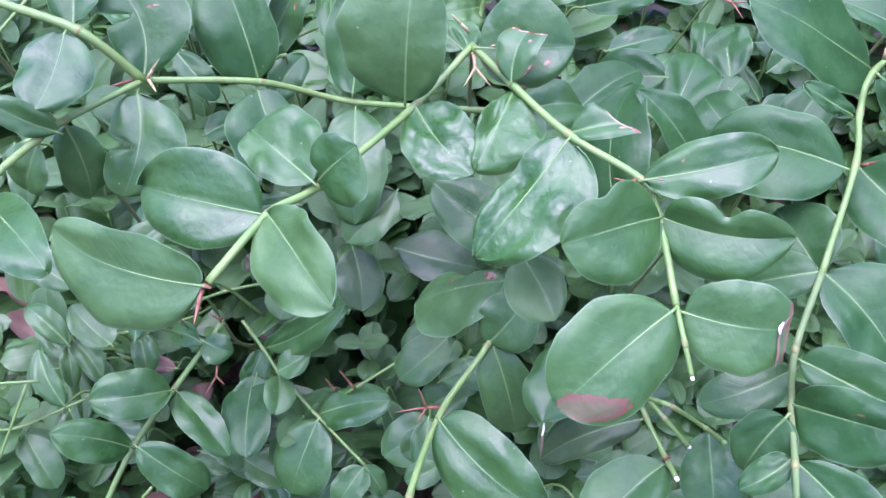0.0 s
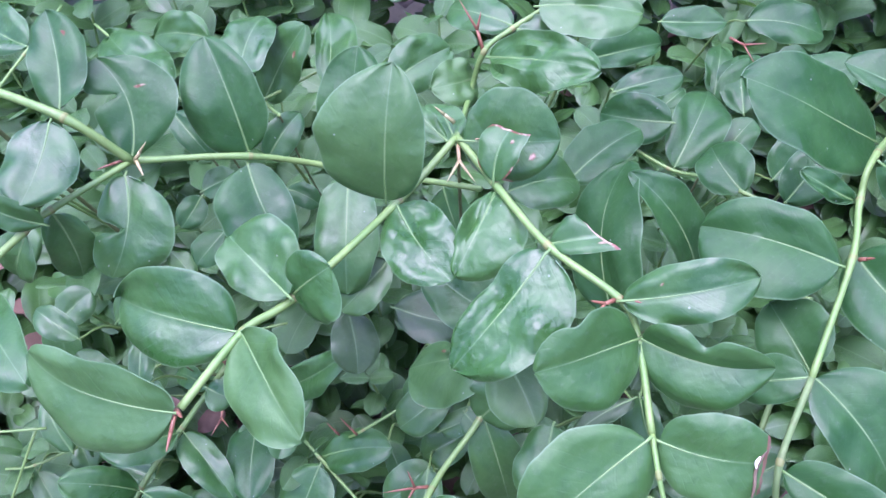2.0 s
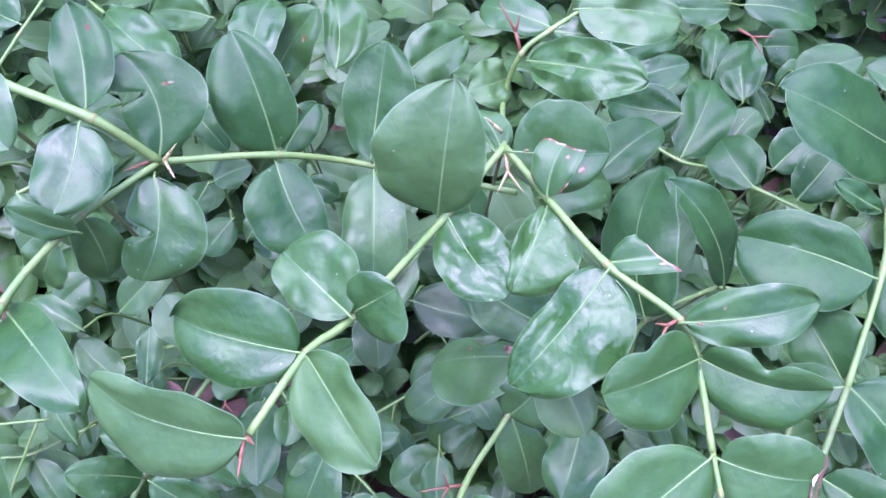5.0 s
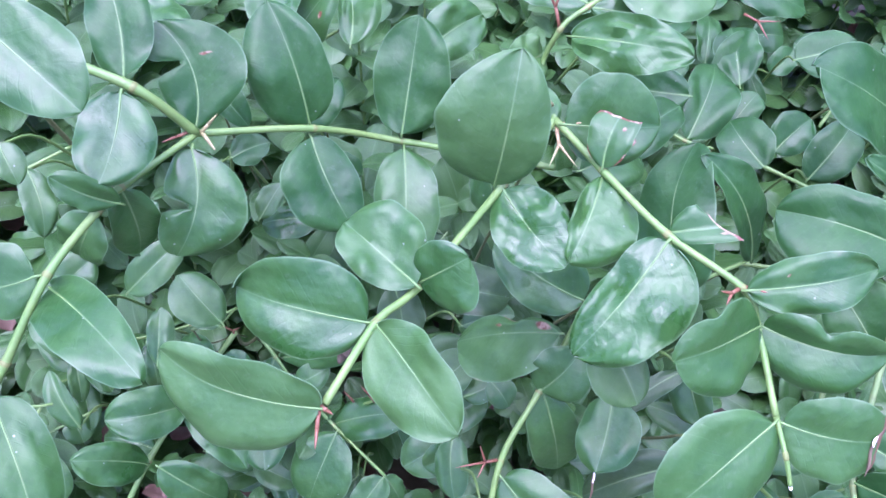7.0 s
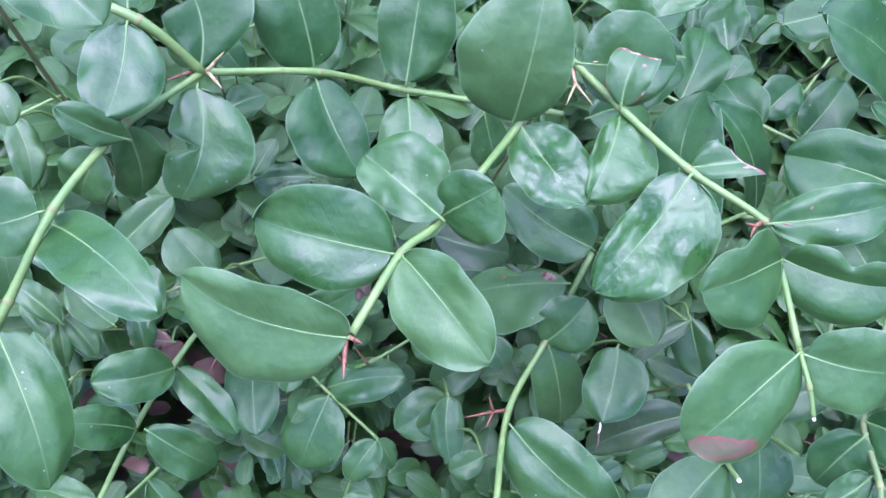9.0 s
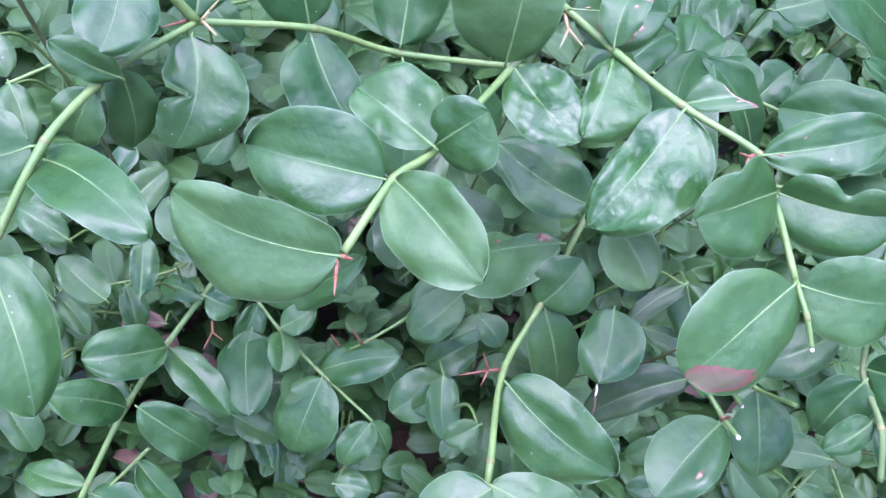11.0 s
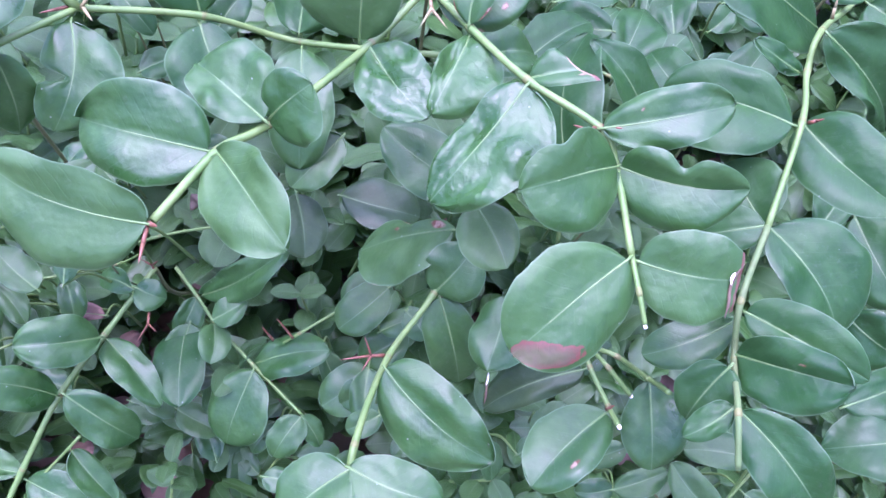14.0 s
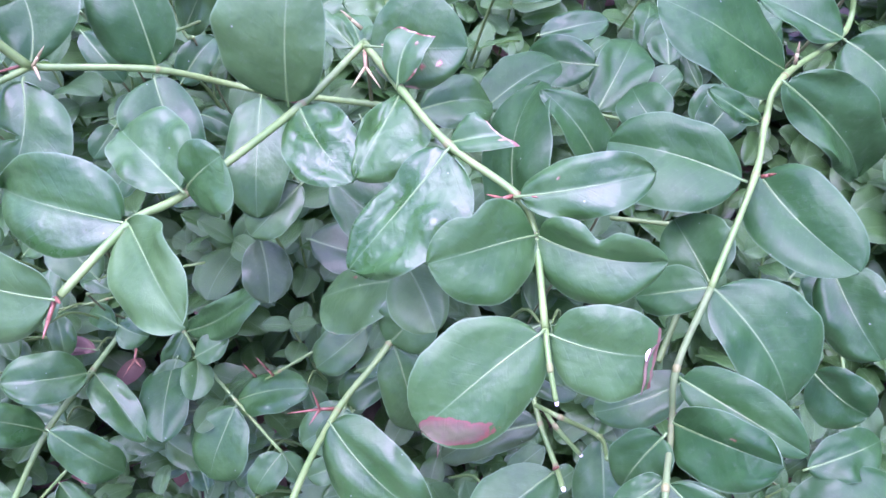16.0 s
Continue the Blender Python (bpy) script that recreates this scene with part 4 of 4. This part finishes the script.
leaf(b, (-0.0080, 0.2594, 0.3075), (-0.0067, 0.2292, 0.2865), 8, 0.0104, 0.0096, (7, 17), 0.064, wavy=0.011, twig=True)
leaf(b, (0.0818, 0.2411, 0.3848), (0.1100, 0.2292, 0.3815), 26, 0.0051, 0.0098, (5, 21), 0.066, wavy=0.011, twig=True)
leaf(b, (0.0946, 0.2462, 0.4154), (0.1013, 0.2227, 0.4000), 37, 0.0094, 0.0116, (23, 2), 0.015, wavy=0.013, twig=True)
leaf(b, (0.0895, 0.2409, 0.4231), (0.0589, 0.2261, 0.4072), -1, 0.0057, 0.0047, (2, 1), 0.068, wavy=0.011, twig=True, tone=1)
leaf(b, (-0.0454, 0.2946, 0.4132), (-0.0405, 0.2713, 0.3922), -5, 0.0125, 0.0124, (9, 7), 0.023, wavy=0.028, twig=True, tone=1)
leaf(b, (-0.0236, 0.3080, 0.3984), (0.0173, 0.3014, 0.3924), 16, 0.0162, 0.0154, (10, 21), 0.057, wavy=0.024, twig=True, tone=1)
leaf(b, (-0.0229, 0.3015, 0.4463), (-0.0460, 0.2833, 0.4299), -34, 0.0110, 0.0115, (23, 3), 0.071, wavy=0.021, twig=True)
leaf(b, (-0.2079, 0.3119, 0.3610), (-0.2336, 0.3247, 0.3716), -23, 0.0096, 0.0081, (17, 7), 0.089, wavy=0.026, twig=True)
leaf(b, (-0.2325, 0.3363, 0.3429), (-0.2149, 0.3511, 0.3528), 38, 0.0114, 0.0119, (4, 17), 0.018, wavy=0.016, twig=True)
leaf(b, (-0.1931, 0.2983, 0.3256), (-0.2175, 0.3164, 0.3400), -12, 0.0099, 0.0109, (15, 9), 0.032, wavy=0.015, twig=True)
leaf(b, (-0.2157, 0.3168, 0.4887), (-0.2076, 0.3033, 0.4785), -2, 0.0074, 0.0056, (9, 9), 0.077, wavy=0.016, twig=True)
stem(b, [(-0.2289, 0.3508, 0.4313), (-0.2081, 0.3658, 0.4332)], 0.0013, 0.0012, root=False)

b = branch("inner_branch", "deep shaded branch of small leaves over the litter", (-0.2742, 0.2727, 0.2723))
stem(b, [(-0.2742, 0.2727, 0.2723), (-0.2553, 0.2748, 0.2742), (-0.2192, 0.2930, 0.2772)], 0.0013, 0.0011, root=True)
leaf(b, (-0.2238, 0.3058, 0.3156), (-0.2493, 0.3226, 0.3308), -22, 0.0077, 0.0086, (22, 11), 0.089, wavy=0.030, twig=True)
leaf(b, (-0.2174, 0.2680, 0.3085), (-0.2330, 0.2917, 0.3298), -8, 0.0083, 0.0060, (15, 17), 0.072, wavy=0.022, twig=True)
leaf(b, (-0.2246, 0.3131, 0.3087), (-0.2076, 0.2964, 0.2937), 12, 0.0087, 0.0077, (11, 19), 0.007, wavy=0.021, twig=True)
leaf(b, (-0.2281, 0.3113, 0.3071), (-0.2246, 0.2920, 0.2897), -18, 0.0063, 0.0065, (14, 20), 0.093, wavy=0.032, twig=True)
leaf(b, (-0.1891, 0.3225, 0.3038), (-0.1831, 0.3025, 0.2857), -8, 0.0093, 0.0076, (21, 10), 0.088, wavy=0.029, twig=True)
leaf(b, (-0.1178, 0.3085, 0.2776), (-0.1252, 0.2757, 0.2481), -13, 0.0179, 0.0128, (7, 7), 0.007, wavy=0.031, twig=True)
leaf(b, (-0.0810, 0.4342, 0.0699), (-0.1250, 0.4474, 0.0819), -7, 0.0178, 0.0155, (21, 17), 0.092, wavy=0.011, twig=True)
leaf(b, (-0.0384, 0.4908, 0.0399), (-0.0740, 0.5224, 0.0683), -0, 0.0159, 0.0169, (7, 21), 0.040, wavy=0.028, twig=True)
leaf(b, (-0.0441, 0.5310, -0.0238), (-0.0250, 0.4932, -0.0579), -1, 0.0129, 0.0131, (8, 13), 0.089, wavy=0.031, twig=True)
leaf(b, (-0.0222, 0.2985, 0.3091), (0.0045, 0.3123, 0.3215), 13, 0.0148, 0.0125, (9, 12), 0.049, wavy=0.026, twig=True)
leaf(b, (-0.2398, 0.2974, 0.2542), (-0.2336, 0.2859, 0.2439), -13, 0.0107, 0.0091, (16, 7), 0.041, wavy=0.017, twig=True)
leaf(b, (-0.1734, 0.2734, 0.2057), (-0.1514, 0.2830, 0.2144), 14, 0.0109, 0.0109, (7, 9), 0.091, wavy=0.033, twig=True)
leaf(b, (-0.1475, 0.2866, 0.2311), (-0.1272, 0.2781, 0.2234), -2, 0.0105, 0.0120, (1, 8), 0.036, wavy=0.030, twig=True)
leaf(b, (-0.2589, 0.2760, 0.2619), (-0.2397, 0.2510, 0.2394), 10, 0.0112, 0.0093, (3, 21), 0.080, wavy=0.012, twig=True)
leaf(b, (-0.0369, 0.2975, 0.2678), (-0.0222, 0.2720, 0.2448), -6, 0.0101, 0.0079, (1, 15), 0.070, wavy=0.011, twig=True)
leaf(b, (-0.1289, 0.2788, 0.2250), (-0.1008, 0.2661, 0.2200), 5, 0.0109, 0.0103, (21, 8), 0.075, wavy=0.013, twig=True)
leaf(b, (-0.1288, 0.2925, 0.1711), (-0.1498, 0.2869, 0.1625), -13, 0.0084, 0.0087, (2, 14), 0.001, wavy=0.015, twig=True)
leaf(b, (-0.1627, 0.2903, 0.2151), (-0.1367, 0.2825, 0.2136), 13, 0.0124, 0.0122, (19, 15), 0.009, wavy=0.024, twig=True)
leaf(b, (0.0025, 0.2987, 0.3312), (-0.0264, 0.2828, 0.3128), -20, 0.0135, 0.0140, (19, 2), 0.058, wavy=0.032, twig=True)
leaf(b, (-0.0015, 0.2800, 0.3152), (0.0236, 0.2867, 0.3253), 8, 0.0082, 0.0084, (5, 15), 0.075, wavy=0.021, twig=True)
leaf(b, (0.0150, 0.2885, 0.2991), (-0.0134, 0.2781, 0.2853), -25, 0.0130, 0.0129, (21, 20), 0.064, wavy=0.013, twig=True)
leaf(b, (-0.0953, 0.2599, 0.1247), (-0.0987, 0.2891, 0.1479), 9, 0.0093, 0.0087, (23, 10), 0.082, wavy=0.013, twig=True)
leaf(b, (-0.0847, 0.2741, 0.1383), (-0.1015, 0.2893, 0.1476), -17, 0.0072, 0.0074, (7, 16), 0.026, wavy=0.025, twig=True)
leaf(b, (-0.1532, 0.2837, 0.1333), (-0.1499, 0.2620, 0.1162), -19, 0.0105, 0.0100, (18, 2), 0.006, wavy=0.018, twig=True)
leaf(b, (-0.1343, 0.2933, 0.1316), (-0.1324, 0.2714, 0.1141), 12, 0.0088, 0.0105, (10, 14), 0.094, wavy=0.018, twig=True)
leaf(b, (-0.0672, 0.2195, 0.2535), (-0.0473, 0.2145, 0.2531), 24, 0.0070, 0.0082, (10, 11), 0.006, wavy=0.029, twig=True)
leaf(b, (-0.0032, 0.2577, 0.2967), (-0.0239, 0.2489, 0.2856), -37, 0.0109, 0.0107, (18, 14), 0.046, wavy=0.022, twig=True)
leaf(b, (-0.0023, 0.2036, 0.3570), (-0.0188, 0.1991, 0.3502), -22, 0.0068, 0.0072, (8, 19), 0.031, wavy=0.019, twig=True)
leaf(b, (-0.2317, 0.3159, 0.2827), (-0.2246, 0.2860, 0.2630), -21, 0.0086, 0.0078, (14, 23), 0.014, wavy=0.020, twig=True)
leaf(b, (-0.2304, 0.3070, 0.3014), (-0.2481, 0.3267, 0.3121), -13, 0.0080, 0.0100, (2, 23), 0.020, wavy=0.032, twig=True)
leaf(b, (-0.2259, 0.3164, 0.2841), (-0.2075, 0.3036, 0.2784), 12, 0.0089, 0.0062, (19, 15), 0.023, wavy=0.019, twig=True)
leaf(b, (-0.1691, 0.3129, 0.2794), (-0.1948, 0.3150, 0.2763), -26, 0.0048, 0.0080, (22, 21), 0.093, wavy=0.025, twig=True, tone=2)
leaf(b, (-0.1907, 0.2820, 0.2415), (-0.2229, 0.2905, 0.2417), -15, 0.0089, 0.0105, (12, 18), 0.097, wavy=0.015, twig=True)
leaf(b, (-0.0999, 0.2785, 0.2675), (-0.1349, 0.2774, 0.2605), -33, 0.0098, 0.0112, (4, 9), 0.047, wavy=0.029, twig=True, tone=1)
leaf(b, (-0.0056, 0.2677, 0.2891), (-0.0353, 0.2539, 0.2741), -20, 0.0146, 0.0146, (9, 10), 0.050, wavy=0.025, twig=True)
leaf(b, (-0.0628, 0.2620, 0.2378), (-0.0797, 0.2483, 0.2252), -19, 0.0064, 0.0077, (10, 8), 0.072, wavy=0.024, twig=True)
leaf(b, (-0.0591, 0.2617, 0.2383), (-0.0506, 0.2510, 0.2323), 17, 0.0051, 0.0054, (2, 20), 0.032, wavy=0.018, twig=True)
leaf(b, (-0.1063, 0.2600, 0.1917), (-0.1193, 0.2854, 0.2072), -2, 0.0100, 0.0080, (21, 6), 0.065, wavy=0.028, twig=True)
stem(b, [(-0.0644, 0.2926, 0.2768), (-0.0486, 0.2881, 0.2996), (-0.0199, 0.3011, 0.3114), (-0.0032, 0.3259, 0.2933)], 0.0013, 0.0012, root=False)
thorn(b, (-0.0526, 0.2860, 0.2978), [(-0.0610, 0.2886, 0.3141), (-0.0570, 0.2853, 0.3112)])
stem(b, [(-0.2462, 0.2997, 0.2934), (-0.2170, 0.3221, 0.2774), (-0.1777, 0.3395, 0.2472)], 0.0012, 0.0011, root=False)
stem(b, [(-0.2733, 0.2660, 0.3309), (-0.2293, 0.2750, 0.3228)], 0.0012, 0.0011, root=False)
stem(b, [(-0.2352, 0.2748, 0.3230), (-0.2666, 0.2460, 0.2664)], 0.0012, 0.0011, root=False)
stem(b, [(-0.2114, 0.3304, 0.2908), (-0.1686, 0.3468, 0.2861), (-0.1569, 0.3718, 0.2695)], 0.0012, 0.0011, root=False)

b = branch("inner_branch", "side branch of middle-sized dark leaves", (0.2019, 0.1996, 0.2356))
stem(b, [(0.2019, 0.1996, 0.2356), (0.2054, 0.2070, 0.2944), (0.1989, 0.2002, 0.3268)], 0.0014, 0.0012, root=True)
leaf(b, (0.1985, 0.1985, 0.2471), (0.1734, 0.2233, 0.2626), -35, 0.0116, 0.0127, (19, 17), 0.061, wavy=0.012, twig=True)
leaf(b, (0.2242, 0.2144, 0.2388), (0.2427, 0.2025, 0.2326), 34, 0.0089, 0.0076, (3, 6), 0.051, wavy=0.027, twig=True)
leaf(b, (0.1918, 0.1920, 0.3318), (0.1552, 0.1988, 0.3305), -27, 0.0089, 0.0106, (19, 1), 0.011, wavy=0.011, twig=True)
leaf(b, (0.0849, 0.2302, 0.2907), (0.1034, 0.2408, 0.3029), 12, 0.0070, 0.0081, (8, 4), 0.058, wavy=0.018, twig=True)
leaf(b, (0.0738, 0.2113, 0.2993), (0.0870, 0.2161, 0.3057), 31, 0.0067, 0.0066, (7, 5), 0.069, wavy=0.025, twig=True)
leaf(b, (0.1454, 0.2214, 0.2297), (0.1779, 0.2284, 0.2415), 14, 0.0080, 0.0105, (19, 15), 0.067, wavy=0.021, twig=True)
leaf(b, (0.1529, 0.2340, 0.2023), (0.1287, 0.2338, 0.1976), -33, 0.0080, 0.0096, (2, 12), 0.096, wavy=0.026, twig=True)
stem(b, [(0.1930, 0.1927, 0.2805), (0.2081, 0.2050, 0.3063)], 0.0013, 0.0012, root=False)
stem(b, [(0.2107, 0.1994, 0.3022), (0.2276, 0.1800, 0.2766)], 0.0013, 0.0012, root=False)

# ---- the inner hedge ----
rng = random.Random(11)


def shared_leaf(seed, ns=12, nu=4):
    r = random.Random(seed)
    w = r.uniform(0.27, 0.36)
    verts, faces, along, across, rib = leaf_grid(1.0, w, w * r.uniform(0.9, 1.1), (r.uniform(4, 22), r.uniform(4, 22)), r.uniform(0.0, 0.1), r.uniform(0, 0.05), None, 1.0, seed, ns, nu)
    data = bpy.data.meshes.new("leaf")
    data.from_pydata(verts, [], faces)
    data.materials.append(LEAF_INNER)
    data.polygons.foreach_set("use_smooth", [True] * len(data.polygons))
    for name, values in (("along", along), ("across", across), ("rib", [v * 0.035 for v in rib])):
        put_floats(data, name, values)
    data.update()
    return data


LEAVES = [shared_leaf(100 + k) for k in range(14)]


def roof(x, y):
    """How high the inner leaves reach."""
    hollow = 0.24 * math.exp(-((x - 0.30) / 0.12) ** 2 - ((y - 0.58) / 0.14) ** 2)
    return 0.235 - hollow + 0.62 * (y - 0.25) - 0.28 * max(0.0, y - 0.5)


# thin places, where the soil and the litter show
GAPS = [(0.316, 0.625), (-0.317, 0.475), (-0.022, 0.321), (-0.116, 0.391), (-0.174, 0.345), (-0.038, 0.393)]


def in_gap(x, y, reach):
    return any(math.hypot(x - a, y - b) < reach for a, b in GAPS)


def inner_shoot(x, y, height, lean):
    """A shoot from the ground with paired leaves, each pair across the one below."""
    foot = Vector((x, y, -0.01))
    top = Vector((x + lean[0], y + lean[1], height))
    b = branch("inner_shoot", "shaded inner shoot with paired small dark green leaves", foot)
    b["group"] = "inner shoots of the hedge"
    bow = foot.lerp(top, 0.55) + Vector((rng.uniform(-0.03, 0.03), rng.uniform(-0.03, 0.03), 0.02))
    line = spline([foot, bow, top], 9)
    mesh_object("stem", *tube([p - foot for p in line], [0.0016 - 0.0007 * k / len(line) for k in range(len(line))], 6), STEM if height > 0.12 else BARK, b)
    young = 0.62 + 0.38 * max(0.0, min(1.0, (y - 0.24) / 0.2))
    gap, turn = rng.uniform(0.019, 0.028) * (0.3 + 0.7 * young), rng.uniform(0, math.pi)
    length = sum((line[k + 1] - line[k]).length for k in range(len(line) - 1))
    d = length
    while d > max(0.03, length - 0.19):
        walked, k = 0.0, 0
        while k < len(line) - 2 and walked + (line[k + 1] - line[k]).length < d:
            walked += (line[k + 1] - line[k]).length
            k += 1
        step = line[k + 1] - line[k]
        p = line[k] + step.normalized() * min(d - walked, step.length)
        axis = step.normalized()
        side = Matrix.Rotation(turn, 3, axis) @ axis.orthogonal().normalized()
        for sign in (1, -1):
            size = rng.uniform(0.030, 0.050) * young * (0.75 if d > length - 0.02 else 1)
            way = (side * sign * rng.uniform(0.8, 1.0) + axis * rng.uniform(0.2, 0.6) + Vector((0, -0.15, 0))).normalized()
            m = blade_pose(p, p + way * size, rng.uniform(-32, 32))
            ob = new("leaf", rng.choice(LEAVES))
            ob.parent = b
            m.translation = p - foot
            ob.matrix_basis = m @ Matrix.Diagonal((size, size, size, 1))
        turn += math.pi / 2 + rng.uniform(-0.3, 0.3)
        d -= gap * rng.uniform(0.8, 1.2)


count = 0
while count < 300:
    x, y = rng.uniform(-0.6, 0.6), rng.uniform(0.02, 0.8)
    top = roof(x, y) * rng.uniform(0.55, 1.0)
    if top < 0.05 or abs(x) > 0.24 + 0.5 * (y + 0.15) or in_gap(x, y, 0.05):
        continue
    inner_shoot(x, y, min(top, 0.62), (rng.uniform(-0.05, 0.05), rng.uniform(-0.08, 0.02)))
    count += 1


def shading_far_hedge():
    """The rest of the hedge on both sides and behind: leaves too many to count. Its extra height behind and at right is
    unseen, added for shade.
    """
    verts, faces, values = [], [], {"along": [], "across": [], "rib": []}
    r = random.Random(23)
    kinds = [leaf_grid(1.0, 0.3, 0.32, (r.uniform(4, 20), r.uniform(4, 20)), 0.05, 0.03, None, 1.0, 300 + k, 6, 2) for k in range(6)]
    made = 0
    while made < 17500:
        x, y = r.uniform(-1.9, 2.0), r.uniform(0.0, 1.75)
        if abs(x) < 0.2 + 0.5 * (y + 0.15) and y < 0.76:
            continue
        if abs(x) > 1.6 + 0.3 * noise.noise((0.0, y * 3, 1.0)) or y > 1.6 + 0.15 * noise.noise((x * 3, 1.0, 5.0)) or y < 0.05 + 0.07 * noise.noise((x * 4, 0.0, 2.0)):
            continue
        made += 1
        # height added out of view, behind and at right, to hold back sky light
        rise = max(0.0, min(1.0, (y - 0.8) / 0.45))
        side = max(0.0, min(1.0, (x - 0.5) / 0.4))
        height = (0.45 + 0.6 * rise * rise * (3 - 2 * rise) + 0.6 * side * (1 - rise) + 0.08 * noise.noise((x * 2.5, y * 2.5, 4))) * min(1.0, 0.35 + y * 1.1 + 0.4 * side, (1.9 - y) * 3, (2.0 - abs(x)) * 2.2) * r.uniform(0.35, 1.0) ** 0.5
        size = r.uniform(0.03, 0.05)
        turn = r.uniform(0, 2 * math.pi)
        m = blade_pose((x, y, height), (x + math.cos(turn), y + math.sin(turn), height + r.uniform(-0.5, 0.5)), r.uniform(-35, 35)) @ Matrix.Diagonal((size, size, size, 1))
        v, f, along, across, rib = r.choice(kinds)
        faces += [tuple(i + len(verts) for i in q) for q in f]
        verts += [m @ Vector(p) for p in v]
        values["along"] += along
        values["across"] += across
        values["rib"] += [k * size for k in rib]
    ob = tagged(mesh_object("hedge_foliage", verts, faces, LEAF_INNER), "dense dark green foliage of the hedge going on, raised unseen for shade", "foliage", kind="stuff")
    for name, numbers in values.items():
        put_floats(ob.data, name, numbers)


shading_far_hedge()


def under_leaves():
    """The older leaves in the shade under the shoots."""
    verts, faces, values = [], [], {"along": [], "across": [], "rib": []}
    r = random.Random(31)
    kinds = [leaf_grid(1.0, 0.3, 0.32, (r.uniform(4, 20), r.uniform(4, 20)), 0.05, 0.03, None, 1.0, 400 + k, 8, 3) for k in range(8)]
    made = 0
    while made < 8200:
        x, y = r.uniform(-0.72, 0.72), r.uniform(0.03, 0.85)
        top = roof(x, y)
        if top < 0.08 or abs(x) > 0.26 + 0.5 * (y + 0.15) or in_gap(x, y, 0.042):
            continue
        made += 1
        height = max(0.03, min(top, 0.55) * r.uniform(0.12, 0.7))
        young = 0.62 + 0.38 * max(0.0, min(1.0, (y - 0.24) / 0.2))
        size, turn = r.uniform(0.03, 0.048) * young, r.uniform(0, 2 * math.pi)
        m = blade_pose((x, y, height), (x + math.cos(turn), y + math.sin(turn), height + r.uniform(-0.5, 0.5)), r.uniform(-35, 35)) @ Matrix.Diagonal((size, size, size, 1))
        v, f, along, across, rib = r.choice(kinds)
        faces += [tuple(i + len(verts) for i in q) for q in f]
        verts += [m @ Vector(p) for p in v]
        values["along"] += along
        values["across"] += across
        values["rib"] += [k * size for k in rib]
    ob = tagged(mesh_object("shaded_foliage", verts, faces, LEAF_INNER), "shaded small dark leaves low inside the hedge", "foliage", kind="stuff")
    for name, numbers in values.items():
        put_floats(ob.data, name, numbers)


under_leaves()


# ---- litter ----
def litter():
    """Fallen leaves on the soil, and those caught among the lower stems."""
    verts, faces = [], []
    r = random.Random(5)
    for k in range(1150):
        x, y = r.uniform(-0.5, 0.6), r.uniform(0.05, 1.0)
        size = r.uniform(0.02, 0.045)
        height = 0.012 + r.uniform(0, 0.012)
        if k >= 420:
            height = max(0.03, min(roof(x, y), 0.5) * r.uniform(0.1, 0.6))
        m = blade_pose((x, y, height), (x + r.uniform(-1, 1), y + r.uniform(-1, 1), height + r.uniform(-0.5, 0.5)), r.uniform(-50, 50))
        v, f, *_ = leaf_grid(size, size * 0.3, size * 0.3, (r.uniform(-20, 35), r.uniform(-20, 35)), r.uniform(-0.1, 0.15), 0.1, None, 1.0, 900 + k, 7, 2)
        faces += [tuple(i + len(verts) for i in q) for q in f]
        verts += [m @ Vector(p) for p in v]
    tagged(mesh_object("leaf_litter", verts, faces, DRY), "dry brown fallen leaves on the soil and among stems", "leaf litter", kind="stuff")


litter()
